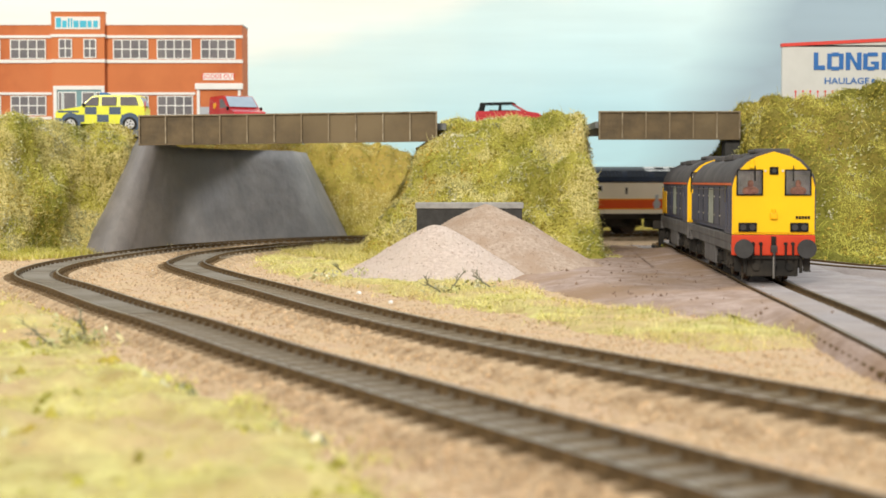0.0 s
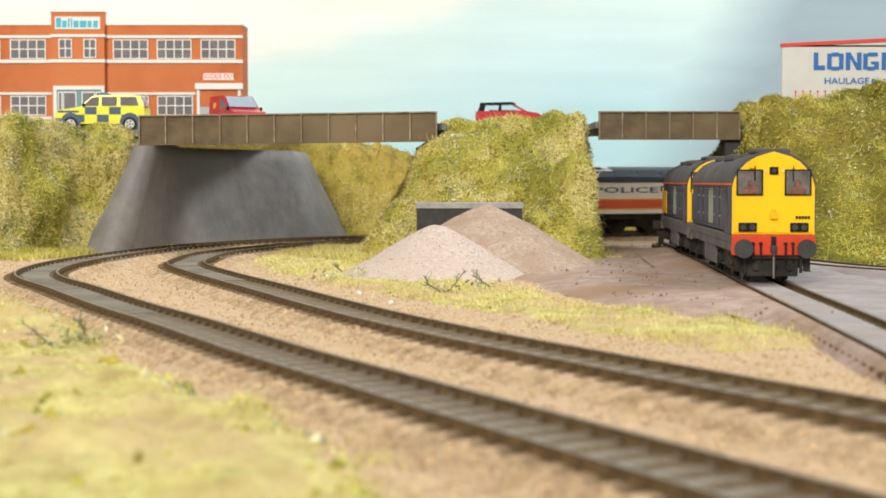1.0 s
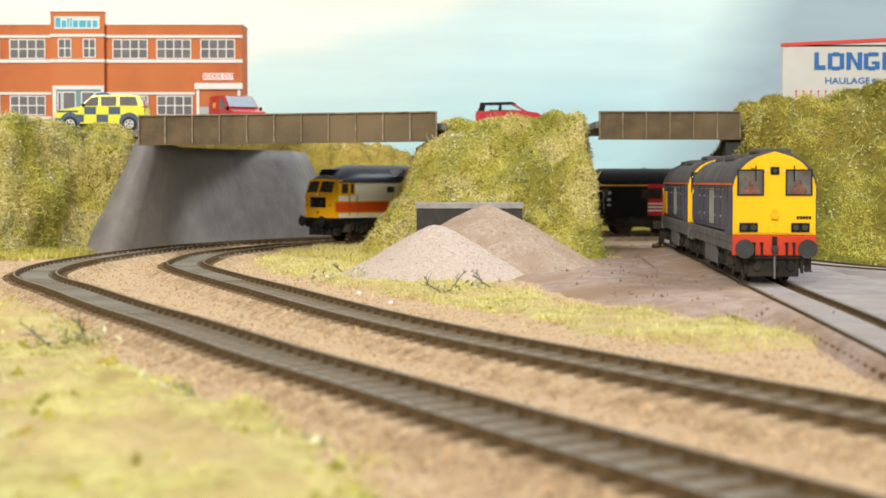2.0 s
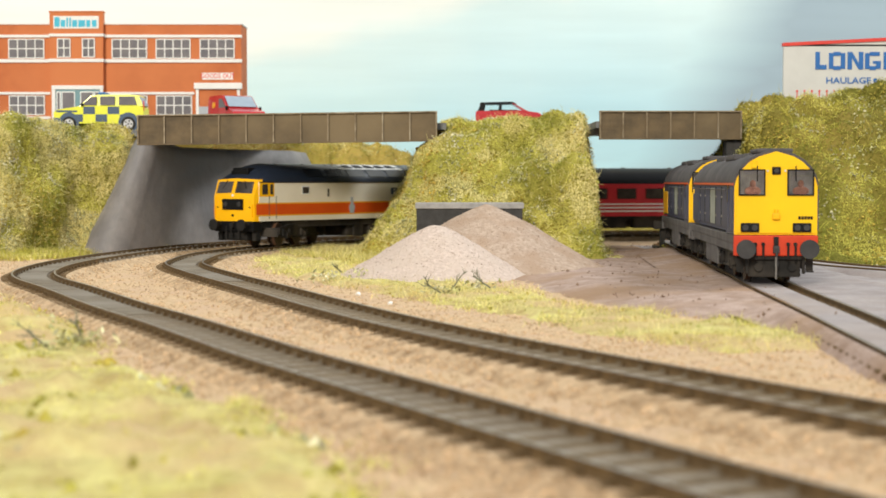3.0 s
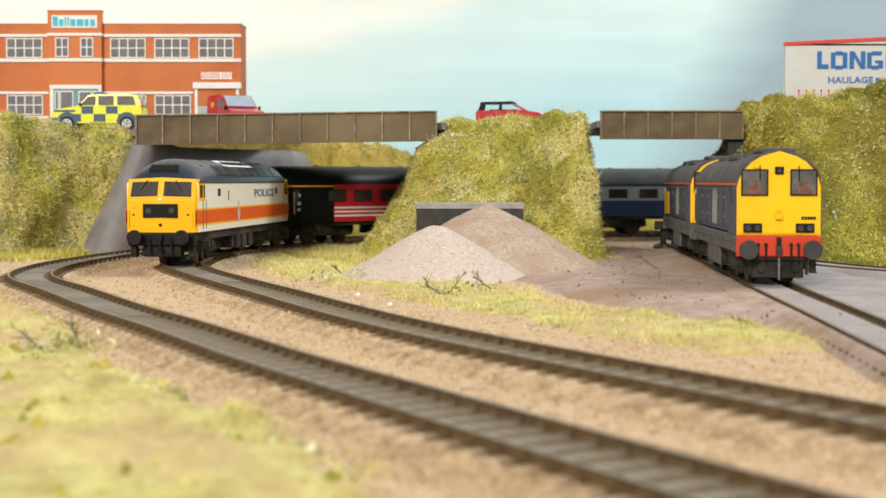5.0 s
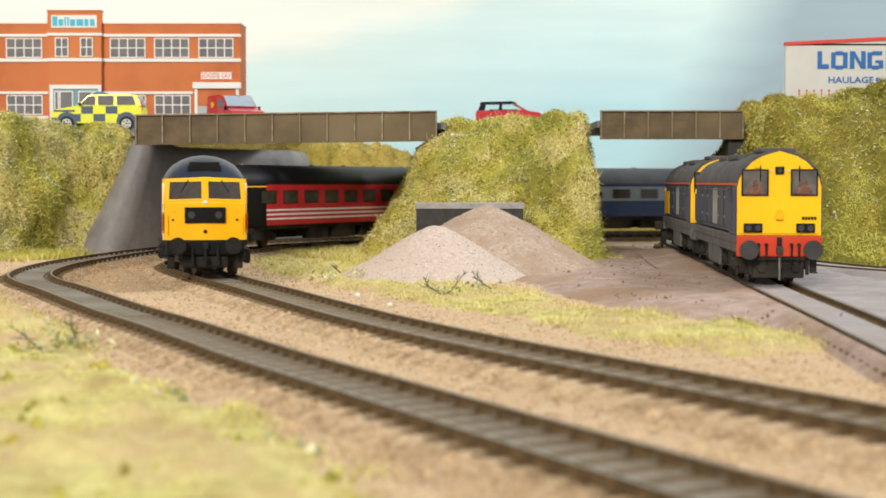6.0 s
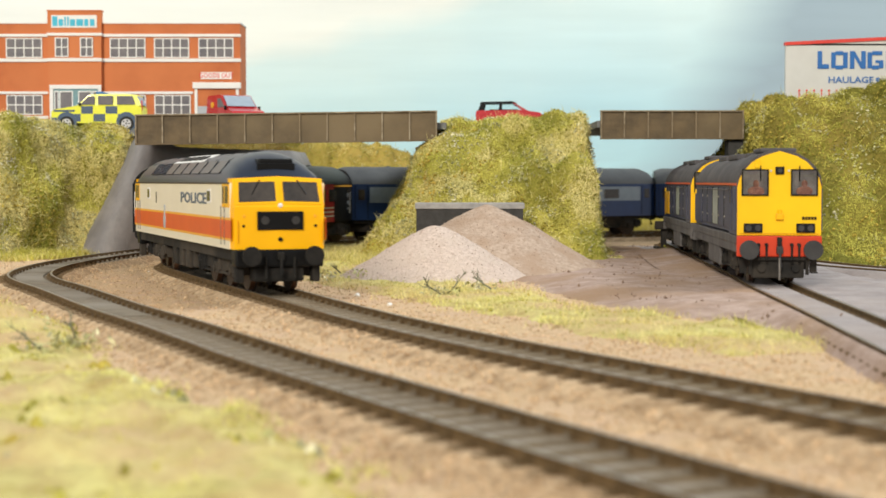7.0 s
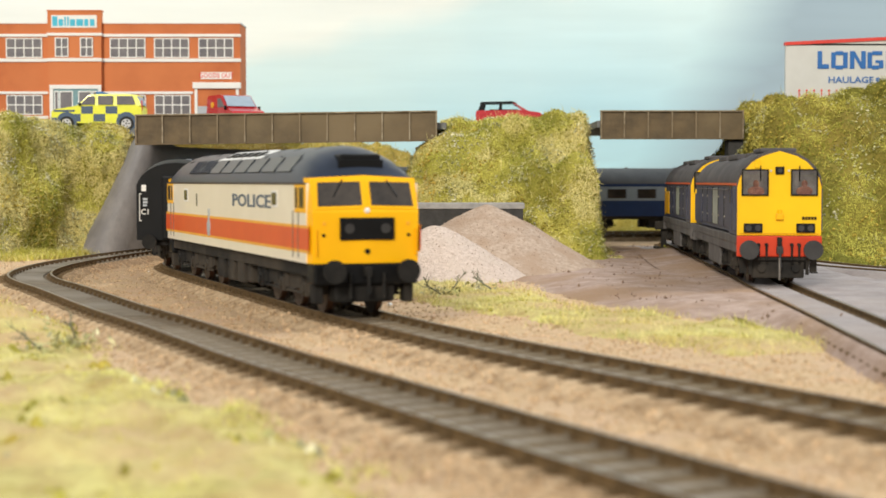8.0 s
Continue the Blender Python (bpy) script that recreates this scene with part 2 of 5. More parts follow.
# ---- the lines of the tracks ----
class Line:
    """A smooth line through points, measured along its length in mm."""

    def __init__(self, pts):
        p = np.array(pts, float)
        p = np.vstack([2 * p[0] - p[1], p, 2 * p[-1] - p[-2]])
        out = []
        for i in range(1, len(p) - 2):
            t = np.linspace(0, 1, 40, endpoint=False)[:, None]
            a, b, c, d = p[i - 1], p[i], p[i + 1], p[i + 2]
            out.append(0.5 * (2 * b + (c - a) * t + (2 * a - 5 * b + 4 * c - d) * t ** 2 + (3 * b - a - 3 * c + d) * t ** 3))
        q = np.vstack(out + [p[-2][None]])
        for _ in range(60):
            q[1:-1] = 0.5 * q[1:-1] + 0.25 * (q[:-2] + q[2:])
        self.s = np.r_[0, np.cumsum(np.linalg.norm(np.diff(q, axis=0), axis=1))]
        self.q, self.length = q, self.s[-1]

    def point(self, s):
        return np.array([np.interp(s, self.s, self.q[:, 0]), np.interp(s, self.s, self.q[:, 1])])

    def heading(self, s):
        d = self.point(s + 2) - self.point(s - 2)
        return math.atan2(d[1], d[0])

    def off(self, s, side):
        """A point side mm to the left of the line."""
        a = self.heading(s)
        return self.point(s) + side * np.array([-math.sin(a), math.cos(a)])


INNER = Line([(1150, 1197), (900, 1197), (650, 1190), (413, 1228), (265, 1242), (139, 1227), (19, 1162), (-43, 1105), (-89, 1037), (-101, 1015), (-129, 911), (-131, 824), (-124, 770), (-98, 689),
              (-65, 598), (-40, 527), (-17, 466), (8, 408), (32, 359), (65, 294), (100, 225), (140, 148), (180, 70)])
OUTER = Line([(420, 1300), (265, 1312), (139, 1292), (5, 1222), (-72, 1160), (-122, 1092), (-155, 1022), (-174, 945), (-184, 870), (-189, 800), (-187, 745), (-180, 700), (-166, 657), (-143, 606),
              (-106, 518), (-80, 462), (-56, 407), (-39, 368), (-13, 314), (8, 270), (29, 227), (50, 185), (75, 135), (100, 85)])
SIDING = Line([(158, 1100), (151, 985), (142, 840), (134, 700), (127, 611), (121, 500), (116, 418), (112, 350), (107, 250)])
FARLINE = Line([(178, 830), (190, 780), (198.5, 755), (225, 700), (260, 650)])


def glazing():
    m = bpy.data.materials.new("clear_glazing")
    m.use_nodes = True
    b = m.node_tree.nodes["Principled BSDF"]
    b.inputs["Transmission Weight"].default_value = 1.0
    b.inputs["Roughness"].default_value = 0.03
    b.inputs["IOR"].default_value = 1.1
    b.inputs["Base Color"].default_value = (0.92, 0.96, 0.97, 1)
    return m


CLEAR = glazing()


# ---- ground, backdrop ----
def nz(x, y, f, o=3):
    return noise.fractal(Vector((x * f, y * f, 3.7)), 1.0, 2.0, o)


GRID = 6.0


def sheet(name, x0, x1, y0, y1, step, height, material, keep=None):
    xs, ys = np.arange(x0, x1 + 0.1, step), np.arange(y0, y1 + 0.1, step)
    zz = [[height(x, y) for x in xs] for y in ys]
    verts = [(x, y, zz[j][i]) for j, y in enumerate(ys) for i, x in enumerate(xs)]
    n = len(xs)
    faces = [(j * n + i, j * n + i + 1, (j + 1) * n + i + 1, (j + 1) * n + i) for j in range(len(ys) - 1) for i in range(n - 1)
             if keep is None or keep(xs[i] + step / 2, ys[j] + step / 2)]
    ob = raw(name, verts, faces, material)
    for p in ob.data.polygons:
        p.use_smooth = True
    return ob


def step01(v, a, b):
    t = min(1.0, max(0.0, (v - a) / (b - a)))
    return t * t * (3 - 2 * t)


def ground_z(x, y):
    return -5.0 + 0.7 * nz(x, y, 0.02) + 0.5 * nz(x, y, 0.12, 2)


g = sheet("ground", -480, 1200, 60, 1409, 8.0, ground_z, SAND)
tagged(g, "sandy tan scenic ground of the layout board", "ground", kind="structure")
b = B()
box(b, -1500, 1500, -400, 2600, -60, -12)
tagged(part("baseboard_top", b, MUD), "brown board that carries the scenery", "board", kind="structure")


def backdrop_paint():
    m = mat("painted_sky", (0.60, 0.82, 0.90), (0.56, 0.80, 0.885), 0.9, scale=1.5)
    nt = m.node_tree
    bs = nt.nodes["Principled BSDF"]
    tc = nt.nodes.new("ShaderNodeTexCoord")
    sp = nt.nodes.new("ShaderNodeSeparateXYZ")
    nt.links.new(tc.outputs["Object"], sp.inputs[0])
    # pale cloud towards the top and one side, sky blue towards the horizon
    n = nt.nodes.new("ShaderNodeTexNoise")
    n.inputs["Scale"].default_value, n.inputs["Detail"].default_value = 3.0, 4
    nt.links.new(tc.outputs["Object"], n.inputs["Vector"])
    mz = nt.nodes.new("ShaderNodeMath")
    mz.operation = "MULTIPLY_ADD"
    nt.links.new(sp.outputs["Z"], mz.inputs[0])
    mz.inputs[1].default_value = 5.0
    nt.links.new(n.outputs["Fac"], mz.inputs[2])
    mx = nt.nodes.new("ShaderNodeMath")
    mx.operation = "MULTIPLY_ADD"
    nt.links.new(sp.outputs["X"], mx.inputs[0])
    mx.inputs[1].default_value = -0.9
    nt.links.new(mz.outputs[0], mx.inputs[2])
    rp = nt.nodes.new("ShaderNodeValToRGB")
    el = rp.color_ramp.elements
    el[0].position, el[0].color = 0.55, (0.50, 0.76, 0.87, 1)
    el[1].position, el[1].color = 1.0, (0.90, 0.95, 0.92, 1)
    md = el.new(0.92)
    md.color = (0.70, 0.88, 0.91, 1)
    sc = nt.nodes.new("ShaderNodeMath")
    sc.operation = "MULTIPLY"
    sc.inputs[1].default_value = 0.7
    nt.links.new(mx.outputs[0], sc.inputs[0])
    nt.links.new(sc.outputs[0], rp.inputs["Fac"])
    # long brush strokes, and a darker blue-grey tone past a slanting edge at one end
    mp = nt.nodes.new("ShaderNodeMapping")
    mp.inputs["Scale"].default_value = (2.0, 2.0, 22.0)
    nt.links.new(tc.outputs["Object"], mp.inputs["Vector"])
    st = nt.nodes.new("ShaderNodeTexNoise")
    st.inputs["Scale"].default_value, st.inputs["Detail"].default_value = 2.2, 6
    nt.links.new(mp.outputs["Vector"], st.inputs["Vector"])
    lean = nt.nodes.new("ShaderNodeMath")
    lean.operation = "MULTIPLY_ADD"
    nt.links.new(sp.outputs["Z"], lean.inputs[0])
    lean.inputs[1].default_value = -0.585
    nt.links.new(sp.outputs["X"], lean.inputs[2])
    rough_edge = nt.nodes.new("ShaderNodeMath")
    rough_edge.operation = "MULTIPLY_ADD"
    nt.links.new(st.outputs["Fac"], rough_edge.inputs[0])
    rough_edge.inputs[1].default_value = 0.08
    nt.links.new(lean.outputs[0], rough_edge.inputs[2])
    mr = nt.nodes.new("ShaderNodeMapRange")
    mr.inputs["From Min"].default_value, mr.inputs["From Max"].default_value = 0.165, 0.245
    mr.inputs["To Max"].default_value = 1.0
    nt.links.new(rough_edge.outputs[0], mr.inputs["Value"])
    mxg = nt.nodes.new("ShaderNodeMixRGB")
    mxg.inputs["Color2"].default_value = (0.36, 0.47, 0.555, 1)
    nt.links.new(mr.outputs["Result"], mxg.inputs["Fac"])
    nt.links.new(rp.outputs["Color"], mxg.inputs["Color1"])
    br = nt.nodes.new("ShaderNodeMapRange")
    br.inputs["From Min"].default_value, br.inputs["From Max"].default_value = 0.3, 0.7
    br.inputs["To Min"].default_value, br.inputs["To Max"].default_value = 0.90, 1.0
    nt.links.new(st.outputs["Fac"], br.inputs["Value"])
    hs = nt.nodes.new("ShaderNodeHueSaturation")
    nt.links.new(br.outputs["Result"], hs.inputs["Value"])
    nt.links.new(mxg.outputs["Color"], hs.inputs["Color"])
    nt.links.new(hs.outputs["Color"], bs.inputs["Base Color"])
    return m


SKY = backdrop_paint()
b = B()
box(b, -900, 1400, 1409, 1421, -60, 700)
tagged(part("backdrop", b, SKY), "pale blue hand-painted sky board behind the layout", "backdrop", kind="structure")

# ---- tracks ----
def ribbon(line, s0, s1, offs_z, step=6.0):
    """A swept section: offs_z are (side, z) points of a closed ring."""
    n = max(2, int((s1 - s0) / step))
    rings = []
    for s in np.linspace(s0, s1, n):
        rings.append([(*line.off(s, o), z) for o, z in offs_z])
    return rings


GAUGE = 17.0


def track(name, label, line, s0, s1, sleeper_mat, ballast=None, fill=BROWNFILL, pitch=8.6, parts_from=None, parts_to=None, buried=False, boards=None):
    t = empty(name)
    tagged(t, label, "railway track", kind="structure")
    if ballast:
        b = B()
        loft(b, ribbon(line, s0, s1, [(-24, -7.0), (-15.5, -3.0), (-14.2, -2.2), (14.2, -2.2), (15.5, -3.0), (24, -7.0), (0, -9)]))
        part("ballast_bed", b, ballast, t)
    for side in (-1, 1):
        c = side * (GAUGE / 2 + 0.55)
        b = B()
        loft(b, ribbon(line, s0, s1, [(c - 0.9, -2.5), (c - 0.9, -2.1), (c - 0.28, -1.7), (c - 0.28, -0.9), (c - 0.55, -0.6), (c - 0.55, -0.05), (c + 0.55, -0.05), (c + 0.55, -0.6),
                                     (c + 0.28, -0.9), (c + 0.28, -1.7), (c + 0.9, -2.1), (c + 0.9, -2.5)]))
        r = part("rail", b, RAIL, t)
        b = B()
        loft(b, ribbon(line, s0, s1, [(c - 0.42, -0.06), (c - 0.42, 0.0), (c + 0.42, 0.0), (c + 0.42, -0.06)]))
        part("rail_head", b, RAILTOP, r, "worn bright running surface")
    b = B()
    if buried:
        loft(b, ribbon(line, s0, s1, [(-8.3, -4.2), (-8.1, -0.55), (4.2, -0.6), (4.9, -4.2)]))
    else:
        loft(b, ribbon(line, s0, s1, [(-7.6, -4.6), (-7.2, -1.95), (7.2, -1.95), (7.6, -4.6)]))
    part("four_foot_fill", b, fill, t)
    if boards:
        # grey boards laid between the rails, butted with open joints
        for q in np.arange(boards[0], boards[1], 42.0):
            b = B()
            z = -1.35 + random.uniform(-0.12, 0.12)
            loft(b, ribbon(line, q, q + 41.2, [(-5.9, -3.6), (-5.9, z), (5.6, z), (5.6, -3.6)], 8.0))
            part("infill_board", b, INFILL, t)
    bm = B()
    box(bm, -1.75, 1.75, -7.4, 7.4, -4.2, -2.5, 0.12)
    for sd in (-1, 1):
        box(bm, -1.75, 1.75, sd * 7.4, sd * 13.8, -4.2, -2.6, 0.12)
    for sd in (-1, 1):
        for q in (-1, 1):
            c = sd * (GAUGE / 2 + 0.55) + q * 1.35
            box(bm, -1.0, 1.0, c - 0.45, c + 0.45, -2.5, -1.7)
    me_ob = part("sleeper", bm, sleeper_mat, t)
    # the ends and chairs outside the rails keep their brown
    me_ob.data.materials.append(RAIL)
    for p in me_ob.data.polygons:
        p.material_index = int(abs(p.center.y) > 7.3 * MM)
    count, first = 0, True
    rest_v, rest_f = [], []
    base_v = [v.co * 1000 for v in me_ob.data.vertices]
    base_f = [tuple(p.vertices) for p in me_ob.data.polygons]
    for s in np.arange(s0 + 3, s1 - 3, pitch):
        m = at(*line.point(s), 0, math.degrees(line.heading(s)))
        m.translation.z = (-0.15 * random.random() + (-0.25 if buried else 0.75)) * MM
        if parts_from is not None and parts_from <= s <= parts_to and count < 280:
            if first:
                ob, first = me_ob, False
            else:
                ob = new("sleeper", me_ob.data)
                ob.parent = t
            ob.matrix_basis = m
            count += 1
        else:
            k = len(rest_v)
            mm = m.copy()
            mm.translation = m.translation * 1000
            rest_v += [tuple(mm @ v) for v in base_v]
            rest_f += [tuple(i + k for i in f) for f in base_f]
    if rest_v:
        tagged(raw("far_sleepers", rest_v, rest_f, sleeper_mat, t), kind="stuff")
    if first:
        bpy.data.objects.remove(me_ob)
    return t


track("track_1", "inner curved railway track with rusty rails on tan ballast", INNER, 100, INNER.length - 5, SLEEPER, GRIT, parts_from=1500, parts_to=2600, boards=(1290, 1690))
track("track_2", "outer curved railway track with grey infill on tan ballast", OUTER, 5, OUTER.length - 5, GREYSLEEPER, GRIT, BROWNFILL, parts_from=900, parts_to=2600, boards=(700, 1215))
track("track_3", "siding track sunk in grey yard grit", SIDING, 0, SIDING.length, GREYSLEEPER, None, GREYGRIT, parts_from=0, parts_to=1000, buried=True)
track("track_4", "sunken track along the bank beside the yard", FARLINE, 0, FARLINE.length, GREYSLEEPER, None, GREYGRIT, parts_from=0, parts_to=1000, buried=True)


# ---- grass ----
def grass(name, label, places, material, lo, hi, lean=0.9, width=0.22):
    """Static grass: one thin blade at every place (x, y, z), leaning at random."""
    p = np.asarray(places, float)
    n = len(p)
    rs = np.random.RandomState(len(name) + n)
    h = rs.uniform(lo, hi, n)
    a = rs.uniform(0, 2 * np.pi, n)
    d = np.c_[np.cos(a), np.sin(a)] * (rs.uniform(0, lean, n) * h)[:, None]
    w = np.c_[-np.sin(a + rs.uniform(-1, 1, n)), np.cos(a)] * width
    tip = p + np.c_[d, h * 0.8]
    v = np.empty((n * 3, 3))
    v[0::3] = p - np.c_[w, np.full(n, 0.4)]
    v[1::3] = p + np.c_[w, np.full(n, -0.4)]
    v[2::3] = tip
    ob = raw(name, v, np.arange(n * 3).reshape(-1, 3), material)
    tagged(ob, label, "grass", kind="stuff")
    return ob


def fibres(name, label, places, normals, material, lo, hi, width=0.2):
    """Teased fibre matting: curled ribbons that lie every way over a slope, a little off its surface."""
    p, nrm = np.asarray(places, float), np.asarray(normals, float)
    n = len(p)
    rs = np.random.RandomState(len(name) * 7 + n)
    d = rs.normal(size=(n, 3)) + (0, 0, 0.15)
    d -= nrm * (d * nrm).sum(1)[:, None]
    d /= np.linalg.norm(d, axis=1)[:, None]
    side = np.cross(nrm, d)
    L = rs.uniform(lo, hi, (n, 1))
    lift = rs.uniform(0.05, 0.75, (n, 1)) ** 1.6
    curl = rs.uniform(-0.45, 0.45, (n, 1))
    mid = p + d * L * 0.5 + nrm * L * lift * 0.65 + side * L * curl * 0.3
    tip = p + d * L * 0.85 + nrm * L * lift * 0.8 + side * L * curl
    w = side * width + nrm * rs.uniform(-0.6, 0.6, (n, 1)) * width
    v = np.empty((n * 5, 3))
    v[0::5], v[1::5], v[2::5], v[3::5], v[4::5] = p - w - nrm * 0.3, p + w - nrm * 0.3, mid + w * 0.8, mid - w * 0.8, tip
    k = np.arange(n)[:, None] * 5
    faces = (k + [0, 1, 2, 3]).tolist() + (k + [3, 2, 4]).tolist()
    return tagged(raw(name, v, faces, material), label, "grass", kind="stuff")


def leaves(name, label, places, material, lo, hi, seed):
    """Small flat leaf flakes, three to a sprig, turned every way."""
    rs = np.random.RandomState(seed)
    p = np.repeat(np.asarray(places, float), 3, axis=0)
    n = len(p)
    a = rs.normal(size=(n, 3))
    a /= np.linalg.norm(a, axis=1)[:, None]
    c = np.cross(a, rs.normal(size=(n, 3)))
    c /= np.linalg.norm(c, axis=1)[:, None]
    r = rs.uniform(lo, hi, (n, 1))
    p = p + rs.normal(size=(n, 3)) * 0.9
    v = np.empty((n * 4, 3))
    v[0::4], v[1::4], v[2::4], v[3::4] = p - a * r, p + c * r * 0.45, p + a * r, p - c * r * 0.45
    return tagged(raw(name, v, np.arange(n * 4).reshape(-1, 4), material), label, "foliage", kind="stuff")


def pick(bm_ob, count, seed, keep=None, slopes=False):
    """Random places on a mesh's faces, by area."""
    me = bm_ob.data
    me.calc_loop_triangles()
    tri = np.array([[me.vertices[i].co[:] for i in t.vertices] for t in me.loop_triangles]) * 1000
    ar = np.linalg.norm(np.cross(tri[:, 1] - tri[:, 0], tri[:, 2] - tri[:, 0]), axis=1)
    rs = np.random.RandomState(seed)
    idx = rs.choice(len(tri), count, p=ar / ar.sum())
    u, v = rs.rand(count, 1), rs.rand(count, 1)
    f = u + v > 1
    u, v = np.where(f, 1 - u, u), np.where(f, 1 - v, v)
    t = tri[idx]
    out = t[:, 0] + u * (t[:, 1] - t[:, 0]) + v * (t[:, 2] - t[:, 0])
    if slopes:
        nr = np.cross(t[:, 1] - t[:, 0], t[:, 2] - t[:, 0])
        return out, nr / np.linalg.norm(nr, axis=1)[:, None]
    if keep is not None:
        out = out[[keep(*q) for q in out]]
    return out


def clumps(name, label, places, material, lo, hi, seed=1):
    """Rough crumbs of scatter, each a small uneven lump."""
    rs = np.random.RandomState(seed)
    oct_v = np.array([(1, 0, 0), (-1, 0, 0), (0, 1, 0), (0, -1, 0), (0, 0, 1), (0, 0, -1)], float)
    oct_f = np.array([(0, 2, 4), (2, 1, 4), (1, 3, 4), (3, 0, 4), (2, 0, 5), (1, 2, 5), (3, 1, 5), (0, 3, 5)])
    vs, fs = [], []
    for i, p in enumerate(places):
        r = rs.uniform(lo, hi)
        vs.append(p + oct_v * r * rs.uniform(0.5, 1.4, (6, 1)) * rs.uniform(0.6, 1.3, 3))
        fs.append(oct_f + 6 * i)
    ob = raw(name, np.vstack(vs), np.vstack(fs), material)
    tagged(ob, label, "scatter", kind="stuff")
    return ob


# ---- embankments ----
def lumpy(x, y):
    return 5.0 * nz(x, y, 0.025) + 4.0 * nz(x + 50, y, 0.06)


def tussock(x, y):
    return 5.5 * nz(x, y, 0.045, 4) + 3.2 * nz(x + 90, y, 0.11, 3)


def left_bank(x, y):
    fr = step01(y + lumpy(x, y) - 54 * step01(x, -270, -228) - 17 * step01(x, -207, -190), 935, 984)
    rt = step01(-x + 0.2 * lumpy(y, x), 183, 191)
    return -7 + 81.5 * fr * rt + (1.1 - 0.7 * fr) * tussock(x, y) * min(1, 3 * fr)


def centre_bank(x, y):
    fr = step01(y + 1.5 * lumpy(x, y), 878, 980)
    lf = step01(x + lumpy(y, x), -56, 8)
    rt = step01(-x + 0.35 * lumpy(y, x), -94, -85)
    bk = step01(-y, -1169, -1127)
    return -7 + 82.5 * fr * lf * rt * bk + tussock(x, y) * min(1, 3 * fr)


def right_bank(x, y):
    fr = step01(y + 1.2 * lumpy(x, y) - 0.1 * (x - 200), 800, 944)
    lf = step01(x + lumpy(y, x), 150, 196)
    return -7 + (90 + 0.10 * (x - 190)) * fr * lf + 1.4 * tussock(x, y) * min(1, 3 * fr)


def back_bank(x, y):
    fr = step01(y + 1.2 * lumpy(x, y) - 70 * step01(x, -30, 40), 1228, 1300)
    rt = step01(-x + lumpy(y, x), -60, 60)
    return -7 + 76 * fr * rt + 1.4 * tussock(x, y) * min(1, 3 * fr)


def bank(name, label, f, x0, x1, y0, y1, blades, seed, dryness=0.0, mats=None):
    turf, blade, straw, deep = mats or (TURF, BLADE, DRYBLADE, GREENBLADE)
    ob = sheet(name, x0, x1, y0, y1, 2.5, lambda x, y: max(f(x, y), -8), turf, keep=lambda x, y: f(x, y) > -6.4)
    tagged(ob, label, "embankment", kind="structure")
    # hummocks pushed out along the slope
    me = ob.data
    push = []
    for v in me.vertices:
        q = v.co * 1000
        h = 5.5 * noise.fractal(q * 0.034 + Vector((seed, 0, 0)), 1.0, 2.0, 2) + 3.0 * noise.fractal(q * 0.1 + Vector((0, seed, 0)), 1.0, 2.0, 2)
        push.append(v.normal * h * MM * min(1, max(0, (q.z + 6) / 12)))
    for v, d in zip(me.vertices, push):
        v.co += d
    me.update()
    pl, nr = pick(ob, blades, seed, slopes=True)
    patchy = np.array([noise.fractal(Vector((q[0] * 0.028, q[1] * 0.028, q[2] * 0.028 + seed)), 1.0, 2.0, 3) for q in pl]) + dryness
    where = label.split(",")[0].split("grassed ")[-1]
    mid, dry, green = abs(patchy) <= 0.16, patchy > 0.16, patchy < -0.16
    fibres("bank_grass", "lime and olive fibre grass on a " + where, pl[mid], nr[mid], blade, 1.4, 4.2, 0.14)
    fibres("dry_bank_grass", "straw-coloured fibre grass on a " + where, pl[dry], nr[dry], straw, 1.6, 5.0, 0.13)
    fibres("green_bank_grass", "darker green fibre grass on a " + where, pl[green], nr[green], deep, 1.3, 4.0, 0.14)
    fibres("long_bank_grass", "long dry stems curling out of a bank", pl[::22], nr[::22], straw, 5.0, 10.0, 0.11)
    cl, cn = pick(ob, blades // 9, seed + 5, slopes=True)
    big = np.array([noise.fractal(Vector((q[0] * 0.05, q[1] * 0.05, q[2] * 0.05 + 2 * seed)), 1.0, 2.0, 3) for q in cl])
    cl = cl + cn * 1.3
    clumps("bank_foliage", "olive leaf crumbs matted into the bank", cl[big > 0.05], OLIVE, 0.25, 0.85, seed)
    clumps("bank_scatter", "grey-green scatter crumbs in the bank grass", cl[big < -0.3] + (0, 0, 0.6), CLUMP, 0.25, 0.8, seed)
    leaves("bank_leaf", "grey-green leaf flakes caught in the bank grass", cl[(big > -0.3) & (big < -0.2)], CLUMP, 0.5, 1.2, seed)
    return ob


bank("embankment_left", "steep grassed road embankment, olive green and straw", left_bank, -420, -162, 925, 1057, 170000, 11, 0.18)
bank("embankment_centre", "steep grassed bank between two road bridges", centre_bank, -64, 103, 860, 1169, 200000, 12, 0.07)
# right bank takes the darkened set, so its shade sits in the colours
bank("embankment_right", "tall grassed bank beside the yard", right_bank, 140, 480, 780, 1057, 170000, 13, -0.1, (SHADETURF, GREENBLADE, BLADE, SHADEBLADE))
bank("embankment_back", "low grassed bank beyond the railway line", back_bank, -330, 60, 1200, 1400, 60000, 14)
bank("embankment_far", "low grassed strip along the foot of the sky board", lambda x, y: -7 + 19 * step01(y + lumpy(x, y), 1325, 1365) + 0.5 * tussock(x, y), 66, 420, 1318, 1404, 22000, 15)


